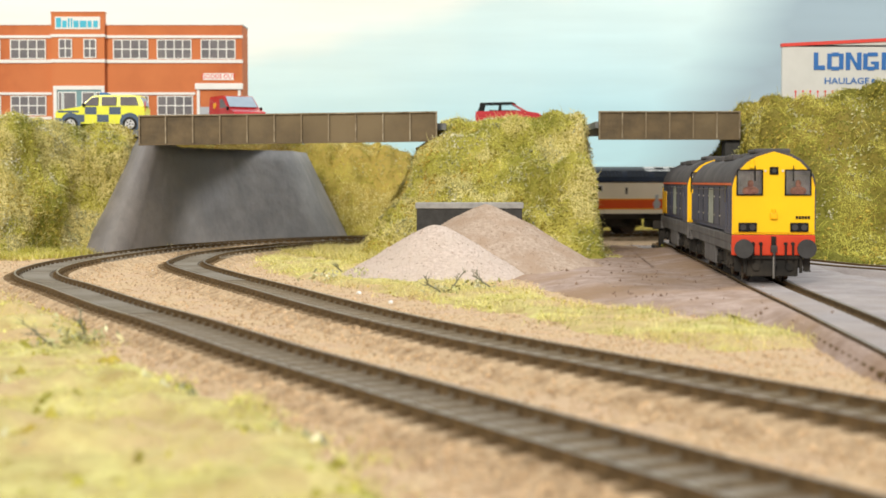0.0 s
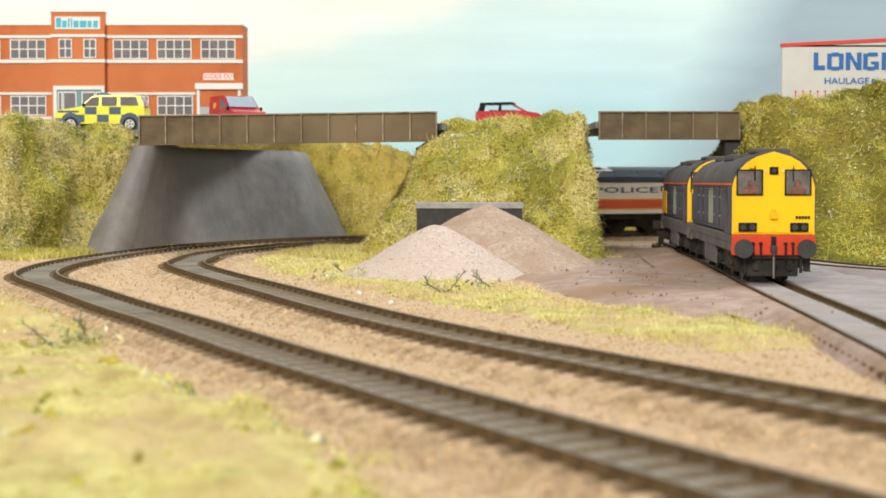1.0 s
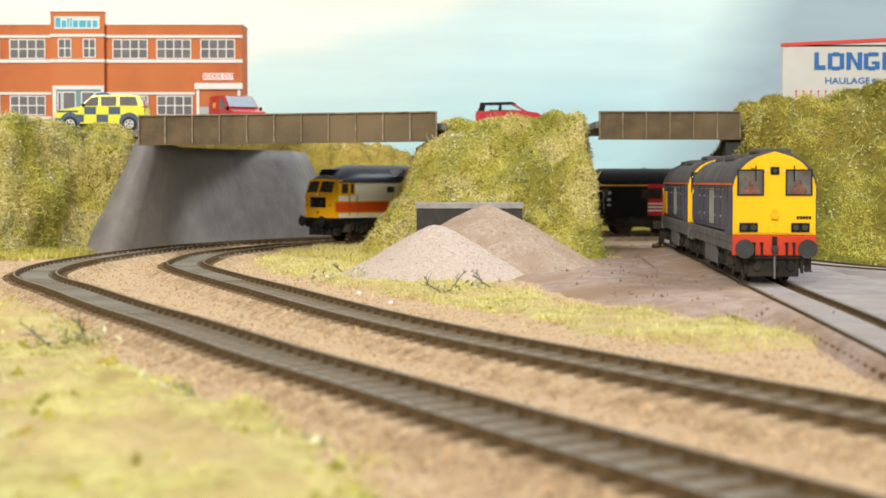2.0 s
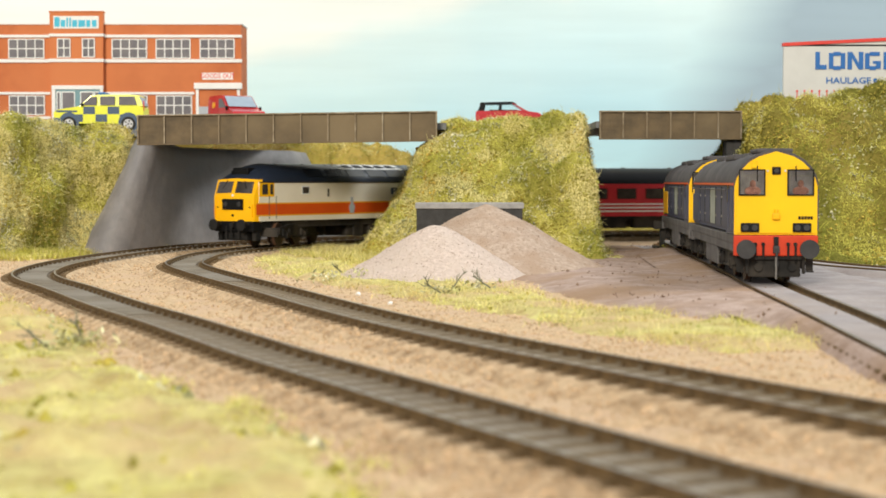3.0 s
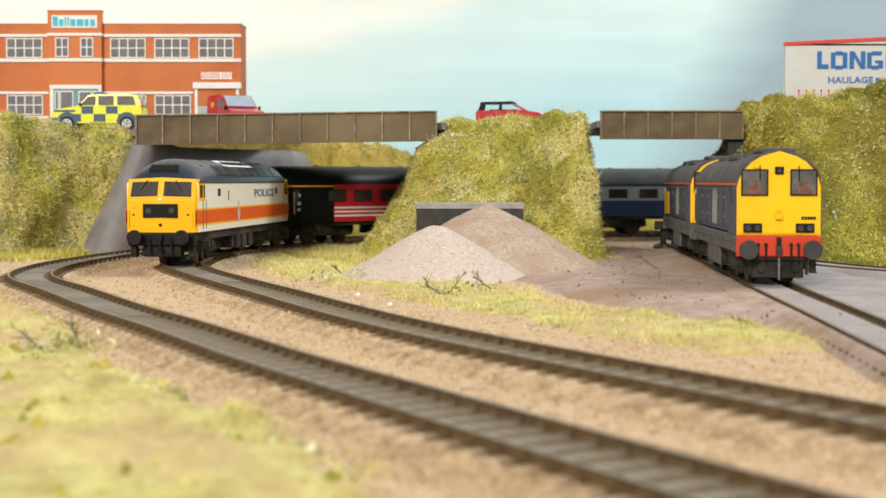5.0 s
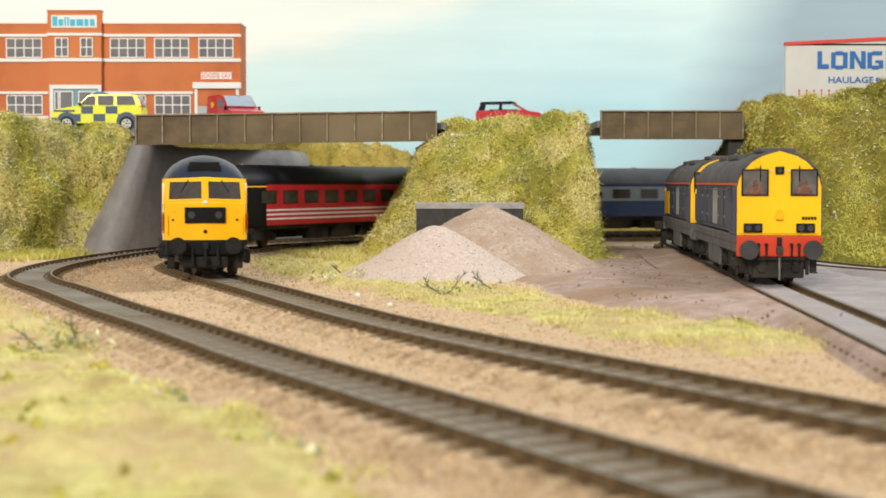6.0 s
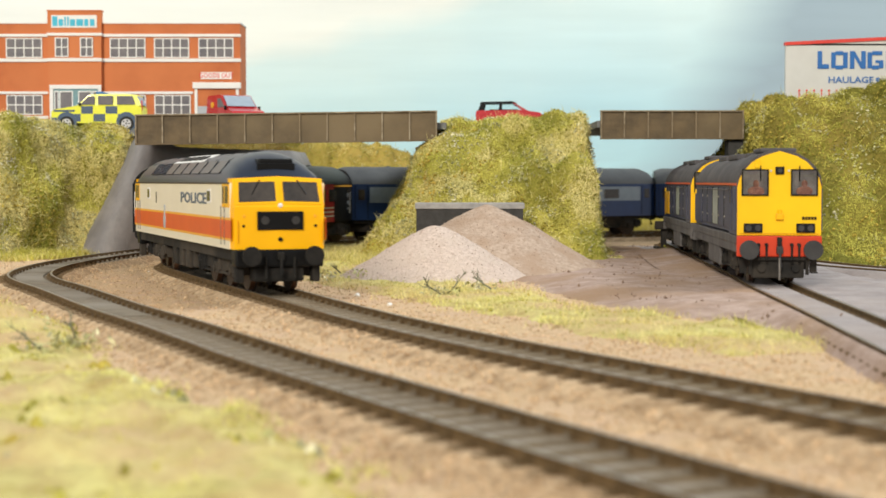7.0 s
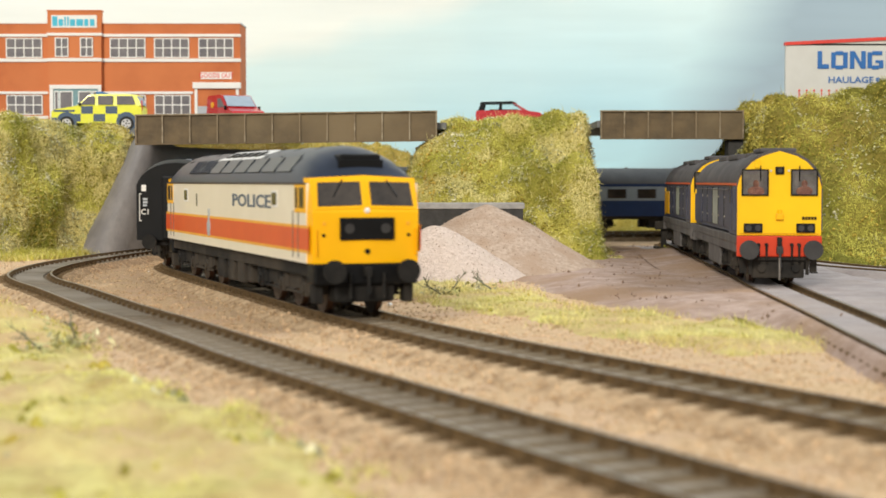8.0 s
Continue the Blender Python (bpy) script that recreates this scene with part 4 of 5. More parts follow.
            box(b, x - 7.2, x + 7.2, sd * w, sd * (w + 0.3), 27.3, 34.1, 0.1)
            part("pane", b, GLASS, fr)
    b = B()
    box(b, -L + 2, L - 2, -15.5, 15.5, 11.6, 14.0)
    for x0, x1 in ((-40, -18), (-10, 16), (22, 44)):
        for sd in (-1, 1):
            box(b, x0, x1, sd * 9, sd * 14.5, 5.0, 12, 0.5)
    part("underframe", b, BLACK, e)
    for x in (-97, 97):
        bogie(e, x, 2, 34, 12.3, 12)
    return e


def class_twenty(name, m, face_front):
    """A single-cab freight diesel: full-width cab at +x, narrow bonnet behind it."""
    e = empty(name, m)
    tagged(e, "yellow-fronted dusty blue diesel locomotive with red buffer beam, parked" if face_front else "dusty blue diesel locomotive coupled behind its twin, parked", "locomotive", group="parked locomotives")
    L, w = 87.0, 16.0
    arc = [(16.0, 38.8), (15.2, 42.0), (13.4, 45.2), (10.6, 48.1), (7.0, 50.2), (3.5, 51.3), (0, 51.6)]
    b = B()
    ring = [(-w, 19.2), (w, 19.2)] + [(y, z) for y, z in arc] + [(-y, z) for y, z in arc[-2::-1]]
    loft(b, [[(x, y, z) for y, z in ring] for x in (60, 86.6)])
    cab = part("cab", b, BLUE20, e, "dusty dark blue cab")
    b = B()
    loft(b, [[(x, y, z) for y, z in ring] for x in (86.6, 87.6)])
    bmesh.ops.bevel(b, geom=[ed for ed in b.edges if all(v.co.x > 87.5 for v in ed.verts)], offset=0.7, segments=2, affect="EDGES")
    face = part("cab_front", b, YEL, e, "bright yellow cab front")
    b = B()
    arc2 = [(y * 1.02, z + 0.4) for y, z in arc]
    loft(b, [[(x, y, z) for y, z in arc2] + [(x, -y, z) for y, z in arc2[-2::-1]] + [(x, -y, z - 0.9) for y, z in arc[:-1]] + [(x, y, z - 0.9) for y, z in arc[::-1]] for x in (59, 87.0)])
    part("cab_roof", b, ROOF20, e, "dusty grey roof", smooth=True)
    for sd in (-1, 1):
        y0, y1 = sd * 4.2, sd * 14.5
        b = B()
        box(b, 87.55, 87.7, y0, y1, 34.4, 44.6)
        bk = part("cab_interior", b, CABIN, face, "dim cab interior")
        b = B()
        for ya, yb, za, zb_ in ((y0, y0 + sd * 0.5, 34.4, 44.6), (y1 - sd * 0.5, y1, 34.4, 44.6), (y0 + sd * 0.5, y1 - sd * 0.5, 34.4, 34.9), (y0 + sd * 0.5, y1 - sd * 0.5, 44.1, 44.6)):
            box(b, 87.5, 88.35, ya, yb, za, zb_)
        fr = part("window_rubber", b, SATIN, face)
        b = B()
        box(b, 88.15, 88.25, y0 + sd * 0.5, y1 - sd * 0.5, 34.9, 44.1)
        part("windscreen", b, CLEAR, fr, "clear cab window")
        b = B()
        box(b, 88.35, 88.7, sd * 7.4 - 0.2, sd * 7.4 + 0.2, 40, 46)
        part("wiper", b, SATIN, fr)
        b = B()
        box(b, 87.5, 88.4, sd * 6.4, sd * 13.6, 20.2, 23.8, 0.4)
        lp = part("light_unit", b, SATIN, face, "black rectangular light unit")
        for q in (8.2, 11.8):
            b = B()
            cyl(b, (88.5, sd * q, 22.0), 1.2, 0.4, "x", 16)
            part("lens", b, BUFF20, lp)
        b = B()
        box(b, 64, 70, sd * w, sd * (w + 0.3), 31.5, 39.5, 0.3)
        part("cab_side_window", b, GLASS, cab)
        b = B()
        for x in (73, 84):
            cyl(b, (x, sd * (w + 0.7), 29), 0.25, 16, "z", 6)
        part("handrail", b, BLUE20, cab)
        b = B()
        box(b, 74, 83, sd * w, sd * (w + 0.2), 20.6, 38.2, 0.2)
        part("cab_door", b, BLUE20, cab)
        b = B()
        cyl(b, (88.0, sd * 3.4, 44.0), 0.4, 0.8, "x", 10)
        part("marker_light", b, LAMPG, face)
    b = B()
    box(b, 87.5, 88.5, -1.7, 1.7, 42.6, 45.6, 0.3)
    hl = part("headlight", b, SATIN, face)
    b = B()
    cyl(b, (88.6, 0, 44.1), 0.9, 0.3, "x", 14)
    part("lens", b, BUFF20, hl)
    b = B()
    box(b, 87.5, 89.3, -1.4, 1.4, 25.2, 27.6, 0.4)
    cyl(b, (88.4, 0, 28.3), 0.8, 1.4, "z", 10)
    part("lamp_bracket", b, YEL2, face)
    b = B()
    box(b, 87.5, 89.0, -9.6, -7.6, 45.0, 47.4, 0.4)
    cyl(b, (88.4, -8.6, 47.6), 0.9, 1.4, "z", 10)
    part("horn", b, YEL, face)
    b = B()
    for i in range(5):
        box(b, 87.6, 87.9, 8.6 + i * 1.15, 9.5 + i * 1.15, 25.2, 26.4)
    part("number_bars", b, SATIN, face)
    # bonnet with doors and grilles
    b = B()
    bw = 15.0
    bar = [(bw, 38.8), (14.2, 41.8), (12.4, 44.9), (9.6, 47.6), (5.4, 49.6), (0, 50.4)]
    loft(b, [[(x, y, z) for y, z in [(-bw, 19.8), (bw, 19.8)] + bar + [(-y, z) for y, z in bar[-2::-1]]] for x in (-84, 60)])
    bon = part("bonnet", b, BLUE20, e, "dusty dark blue engine bonnet")
    b = B()
    br = [(y * 1.02, z + 0.3) for y, z in bar]
    loft(b, [[(x, y, z) for y, z in br] + [(x, -y, z) for y, z in br[-2::-1]] + [(x, -y, z - 0.8) for y, z in bar[:-1]] + [(x, y, z - 0.8) for y, z in bar[::-1]] for x in (-84.4, 59)])
    rf = part("bonnet_roof", b, ROOF20, e, smooth=True)
    b = B()
    for x0, x1, hw in ((-60, -30, 7), (-15, 20, 8), (30, 52, 6)):
        box(b, x0, x1, -hw, hw, 49.0, 51.6, 0.8)
    box(b, 62, 84, -7, 7, 51.0, 52.8, 0.8)
    part("roof_exhaust", b, ROOF20, rf)
    for sd in (-1, 1):
        for i in range(5):
            x = -52 + i * 22.2
            b = B()
            box(b, x, x + 21, sd * bw, sd * (bw + 0.35), 21.5, 37.0, 0.2)
            pale = i == 2
            part("bonnet_door", b, GRILLE if pale else BLUE20, bon)
        b = B()
        cyl(b, (-10, sd * (bw + 1.2), 36.5), 0.25, 138, "x", 6)
        part("handrail", b, RUST, bon)
        b = B()
        box(b, -84, 60, sd * (bw - 0.2), sd * (bw + 0.5), 38.4, 39.3)
        part("cantrail_line", b, ORANGE, bon, "thin orange-red cantrail line")
        b = B()
        box(b, 60, 86.4, sd * (w - 0.2), sd * (w + 0.4), 38.4, 39.3)
        part("cantrail_line", b, ORANGE, cab, "thin orange-red cantrail line")
        # door seams, catches and a tall cab-end pipe
        for i in range(6):
            b = B()
            box(b, -53.1 + i * 22.2, -52.3 + i * 22.2, sd * bw, sd * (bw + 0.45), 21.5, 37.4)
            part("door_seam", b, SATIN, bon)
        for i in range(5):
            for zz in (25, 33):
                b = B()
                box(b, -50 + i * 22.2, -48 + i * 22.2, sd * bw, sd * (bw + 0.7), zz, zz + 0.8, 0.1)
                part("door_catch", b, STEEL, bon)
        b = B()
        box(b, -86, -84.2, sd * 4, sd * 15.5, 20, 36, 0.3)
        part("bonnet_front", b, YEL, bon)
        b = B()
        box(b, -85, -54, sd * bw, sd * (bw + 0.6), 21, 34, 0.2)
        part("nose_side_panel", b, BLUE20 if face_front else YEL2, bon, "dusty blue side panel of the nose" if face_front else "yellow side panel of the nose")
    b = B()
    box(b, -88, 87, -w, w, 15.6, 19.0, 0.4)
    box(b, -80, 80, -15.8, 15.8, 12.5, 16.2)
    box(b, -22, 22, -15.5, 15.5, 4.5, 13, 0.8)
    part("footplate", b, FOOT20, e, "dusty grey running plate")
    for sgn in (-1, 1):
        b = B()
        box(b, sgn * 86, sgn * 88.2, -16.2, 16.2, 11.0, 19.0, 0.5)
        bb = part("buffer_beam", b, RED20 if sgn > 0 and face_front else FOOT20, e, "red buffer beam" if sgn > 0 and face_front else "dusty grey buffer beam")
        b = B()
        for y in (-8, -5, 4.6, 7.4):
            cyl(b, (sgn * 88.6, y, 15.6), 0.7, 1.6, "x", 10)
            cyl(b, (sgn * 89.4, y, 12.6), 0.45, 6, "z", 8)
        box(b, sgn * 88, sgn * 89.4, -0.9, 0.9, 13, 18.5, 0.2)
        part("brake_pipe", b, BLACK, bb)
        buffers(e, sgn * 88, sgn, 12.1, 13.8, 6.0, 3.7, BUFF20)
        b = B()
        box(b, sgn * 85.5, sgn * 87.2, -11.5, -10.3, 4.0, 12, 0.2)
        box(b, sgn * 85.5, sgn * 87.2, 10.3, 11.5, 4.0, 12, 0.2)
        box(b, sgn * 85.5, sgn * 87.2, -11.5, 11.5, 9.5, 12, 0.3)
        part("guard_iron", b, BLACK, e)
        b = B()
        box(b, sgn * 82, sgn * 85.5, -10, 10, 2.6, 11.5, 0.6)
        for y in (-6.5, 6.5):
            cyl(b, (sgn * 85.6, y, 6.5), 1.6, 2.6, "x", 12)
        part("brake_gear", b, BLACK, e)
        for y in (-13.4, 13.4):
            b = B()
            box(b, sgn * 84.6, sgn * 87.4, y - 1.4, y + 1.4, 4.6, 5.1, 0.1)
            box(b, sgn * 84.6, sgn * 85.0, y - 1.4, y + 1.4, 5.0, 11.2)
            part("foot_step", b, BLACK, e)
    b = B()
    cyl(b, (90.5, -0.2, 6.4), 0.45, 8.5, "z", 8)
    part("screw_link", b, STEEL, e)
    for x in (-46, 46):
        bogie(e, x, 2, 34, 12.5, 12, BLACK)
    return e


FRONT20 = at(134.5, 706.5, 0, -93.4)
class_twenty("diesel_locomotive", FRONT20, True)


def cab_figure(y):
    """A plain model figure behind a cab window."""
    b = B()
    bmesh.ops.create_uvsphere(b, u_segments=12, v_segments=8, radius=1.0, matrix=Matrix.Translation((87.88, y, 36.2)) @ Matrix.Diagonal((0.22, 3.2, 1.9, 1)))
    bmesh.ops.create_uvsphere(b, u_segments=12, v_segments=8, radius=1.0, matrix=Matrix.Translation((87.88, y, 39.0)) @ Matrix.Diagonal((0.22, 1.15, 1.5, 1)))
    ob = part("cab_figure", b, FIGURE, smooth=True)
    ob.matrix_world = FRONT20
    tagged(ob, "plain orange model figure behind a cab window", "figure", group="figures in the cab")


cab_figure(-9.0)
cab_figure(9.4)
class_twenty("diesel_locomotive", at(145.5, 894.5, 0, -93.4), False)

LOCO = police_loco()
COACHES = [coach("red"), coach("blue"), coach("blue")]


# ---- the brick works behind the road ----
def works():
    X0, X1, Y, Z0 = -380.0, -145.5, 1160.0, 70.0
    e = empty("brick_factory", at(0, Y, Z0))
    tagged(e, "two-storey orange brick factory with white bands and flat parapet", "factory building")
    H = 84.5
    s = 2.457

    def px(u):
        return (u - 784) / s

    def pz(v):
        return 40 + (321 - v) / s - Z0
    b = B()
    box(b, X0, X1, 0, 34, 0, pz(44))
    wall = part("wall", b, BRICK, e, "orange brick wall")
    b = B()
    box(b, X0 - 1, X1 + 0.6, -0.8, 34.8, pz(44), pz(41), 0.2)
    part("parapet_coping", b, WHITE, e)
    # projecting entrance bay
    bx0, bx1 = px(90), px(184)
    b = B()
    box(b, bx0, bx1, -4.5, 2, 0, pz(23))
    bay = part("entrance_bay", b, BRICK, e, "projecting brick entrance bay")
    b = B()
    box(b, bx0 - 0.5, bx1 + 0.5, -5.0, 3, pz(23), pz(21), 0.2)
    part("bay_coping", b, BRICK, bay)
    b = B()
    box(b, px(97), px(177), -5.0, -4.4, pz(52), pz(30), 0.1)
    sg = part("sign_board", b, WHITE, bay, "white sign board with a cyan name bar")
    for i, (a, c, t) in enumerate(((99, 108, 32), (110, 118, 37), (120, 123, 33), (125, 128, 33), (130, 139, 37), (141, 153, 37), (155, 162, 37), (165, 173, 37))):
        b = B()
        box(b, px(a), px(c), -5.25, -4.95, pz(49), pz(t), 0.15)
        part("name_bar", b, CYAN, sg)

    def band(y0, y1, xa, xb, out=-1.2):
        bm = B()
        box(bm, xa, xb, out, 0.5, pz(y1), pz(y0), 0.15)
        part("string_course", bm, WHITE, wall, "white string course")
    for y0, y1 in ((62, 67), (105, 111), (163, 167.5), (206, 211)):
        band(y0, y1, X0 - 0.5, bx0 - 0.1)
        band(y0, y1, bx1 + 0.1, X1 + 0.6 if y0 < 150 else px(343))
    for y0, y1 in ((61, 66), (105, 111)):
        band(y0, y1, bx0 - 0.5, bx1 + 0.5, -5.4)

    def window(xa, xb, ya, yb, cols, y=0.0):
        bm = B()
        box(bm, px(xa), px(xb), y - 0.35, y + 0.4, pz(yb), pz(ya))
        w = part("window", bm, WGLASS, wall, "dark glazed window with white glazing bars")
        fx = [xa + (xb - xa) * i / cols for i in range(cols + 1)]
        for u in fx:
            bm = B()
            box(bm, px(u) - 0.38, px(u) + 0.38, y - 0.75, y - 0.3, pz(yb) - 0.3, pz(ya) + 0.3)
            part("glazing_bar", bm, WHITE, w)
        for v in (ya, (ya + yb) / 2, yb):
            bm = B()
            box(bm, px(xa), px(xb), y - 0.72, y - 0.3, pz(v) - 0.36, pz(v) + 0.36)
            part("glazing_bar", bm, WHITE, w)
    for xa, xb in ((15, 77), (198, 259), (276, 336), (354, 414)):
        window(xa, xb, 70, 103, 4)
    for xa, xb in ((-66, -4), (-147, -85), (-228, -166)):
        window(xa, xb, 70, 103, 4)
        window(xa, xb, 170, 203, 4)
    window(104, 126, 70, 102, 2, -4.5)
    window(148, 169, 70, 102, 2, -4.5)
    window(15, 77, 170, 203, 4)
    window(276, 338, 170, 203, 4)
    window(198, 259, 170, 203, 4)
    # entrance with teal doors
    b = B()
    box(b, px(93), px(184), -5.6, -4.3, pz(159), pz(152), 0.2)
    box(b, px(93), px(99.5), -5.4, -4.3, 0, pz(158.5), 0.2)
    box(b, px(178), px(184), -5.4, -4.3, 0, pz(158.5), 0.2)
    part("entrance_surround", b, WHITE, bay)
    b = B()
    box(b, px(100), px(178), -4.8, -4.4, 0, pz(159))
    dr = part("entrance_door", b, TEAL, bay, "teal double entrance doors")
    for xa, xb in ((102, 108), (111, 133), (144, 166), (169, 176)):
        b = B()
        box(b, px(xa), px(xb), -5.0, -4.7, pz(200), pz(164))
        pn = part("door_pane", b, WGLASS, dr)
        b = B()
        for u in (xa, xb):
            box(b, px(u) - 0.35, px(u) + 0.35, -5.15, -4.7, pz(201), pz(163))
        box(b, px(xa), px(xb), -5.12, -4.7, pz(164.5), pz(162.5))
        part("door_frame", b, WHITE, pn)
    # goods door
    b = B()
    for i in range(14):
        z = i * 1.7
        if z < pz(156) - 1:
            box(b, px(350), px(420), -0.5 - 0.25 * (i % 2), 0.3, z, z + 1.7)
    part("roller_shutter", b, SHUTTER, wall, "grey roller shutter")
    b = B()
    box(b, px(343), px(428), -2.6, 0.3, pz(158), pz(147), 0.5)
    box(b, px(346), px(351), -1.0, 0.3, 0, pz(157))
    box(b, px(419), px(424), -1.0, 0.3, 0, pz(157))
    part("shutter_hood", b, WHITE, wall)
    b = B()
    box(b, px(357), px(412), -0.5, 0.3, pz(141), pz(129), 0.1)
    gs = part("goods_sign", b, WHITE, wall, "white sign with red words GOODS OUT")
    lettering("goods_words", "GOODS OUT", 3.4, facing((px(384.5), -0.55, pz(135)), (1, 0, 0), (0, 0, 1)), SIGNRED, gs, depth=0.06, squeeze=0.86)
    return e


works()


def warehouse():
    s = 2.66
    Y = 2850 / s

    def px(u):
        return (u - 784) / s

    def pz(v):
        return 40 + (321 - v) / s
    x0 = px(1388)
    e = empty("haulage_warehouse", at(0, Y, 0))
    tagged(e, "pale grey haulage warehouse with red eaves and blue sign", "warehouse")
    b = B()
    box(b, x0, x0 + 260, 0, 3, 60, pz(79))
    wl = part("wall", b, SHEET, e)
    b = B()
    loft(b, [[(x0 - 0.6, -1.0, pz(82)), (x0 - 0.6, 4, pz(82)), (x0 - 0.6, 4, pz(76)), (x0 - 0.6, -1.0, pz(76))],
             [(x0 + 260, -1.0, pz(82) + 13), (x0 + 260, 4, pz(82) + 13), (x0 + 260, 4, pz(76) + 13), (x0 + 260, -1.0, pz(76) + 13)]])
    part("eaves", b, SIGNRED, e, "red eaves trim")
    b = B()
    loft(b, [[(x0, 0, pz(82)), (x0, 3, pz(82)), (x0, 3, pz(79)), (x0, 0, pz(79))], [(x0 + 260, 0, pz(82)), (x0 + 260, 3, pz(82)), (x0 + 260, 3, pz(79) + 13), (x0 + 260, 0, pz(79) + 13)]])
    part("gable", b, SHEET, e)
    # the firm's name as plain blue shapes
    for a, c, hole in ((1444, 1464, 0), (1468, 1497, 1), (1501, 1529, 2), (1532, 1560, 3), (1565, 1590, 2), (1595, 1622, 0)):
        b = B()
        if hole == 0:
            box(b, px(a), px(a + 8), -0.6, 0, pz(123), pz(92), 0.1)
            box(b, px(a + 8.2), px(c), -0.6, 0, pz(123), pz(115), 0.1)
        elif hole == 3:
            for q0, q1, r0, r1 in ((a, a + 8, 122, 94), (c - 8, c, 122, 108), (a + 8.2, c - 2, 99, 92), (a + 8.2, c - 8.2, 124, 117), (c - 14, c - 8.2, 113, 108)):
                box(b, px(q0), px(q1), -0.6, 0, pz(r0), pz(r1), 0.1)
        elif hole == 1:
            for q0, q1, r0, r1 in ((a, a + 8, 122, 94), (c - 8, c, 122, 94), (a + 8.2, c - 8.2, 99, 92), (a + 8.2, c - 8.2, 124, 117)):
                box(b, px(q0), px(q1), -0.6, 0, pz(r0), pz(r1), 0.1)
        else:
            box(b, px(a), px(a + 8), -0.6, 0, pz(123), pz(92), 0.1)
            box(b, px(c - 8), px(c), -0.6, 0, pz(123), pz(92), 0.1)
            loft(b, [[(px(a + 8.2), -0.6, pz(92)), (px(a + 8.2), -0.6, pz(103)), (px(c - 8.2), -0.6, pz(123)), (px(c - 8.2), -0.6, pz(112))], [(px(a + 8.2), 0, pz(92)), (px(a + 8.2), 0, pz(103)), (px(c - 8.2), 0, pz(123)), (px(c - 8.2), 0, pz(112))]])
        part("name_shape", b, SIGNBLUE, wl)
    lettering("haulage_words", "HAULAGE", 4.2, facing((px(1503), -0.4, pz(143)), (1, 0, 0), (0, 0, 1)), SIGNBLUE, wl, "dark blue word HAULAGE", 0.1, 1.15)
    b = B()
    cyl(b, (px(1550.5), -0.3, pz(142)), 1.4, 0.5, "y", 8)
    part("sign_dot", b, SIGNBLUE, wl)
    for i in range(16):
        u = 1412 + i * 13.2
        b = B()
        box(b, px(u) - 0.28, px(u) + 0.28, -0.5, 0, pz(182), pz(161))
        cyl(b, (px(u), -0.3, pz(161)), 0.7, 0.6, "y", 8)
        part("red_post", b, SIGNRED, wl, "thin red post")
    return e


warehouse()


# ---- road vehicles ----
def wheel(parent, x, y, z, r, w):
    b = B()
    cyl(b, (x, y, z), r, w, "y", 22)
    t = part("wheel", b, TYRE, parent)
    b = B()
    cyl(b, (x, y, z), r * 0.66, w + 0.3, "y", 18)
    part("rim", b, ALLOY, t)
    b = B()
    for k in range(5):
        a = k * 2 * math.pi / 5
        cyl(b, (x + math.cos(a) * r * 0.42, y, z + math.sin(a) * r * 0.42), r * 0.13, w + 0.5, "y", 8)
    cyl(b, (x, y, z), r * 0.14, w + 0.5, "y", 8)
    part("spoke_gap", b, TYRE, t)


def shell(prof, half, taper, bm):
    """A car body drawn across from a side profile of (x, z); taper narrows the points above the waist."""
    rings = []
    for f in (-1, -0.86, 0.86, 1):
        rings.append([(x, f * half * (1 - taper(z)), z + (0.0 if abs(f) < 0.9 else -0.0)) for x, z in prof])
    return loft(bm, rings)


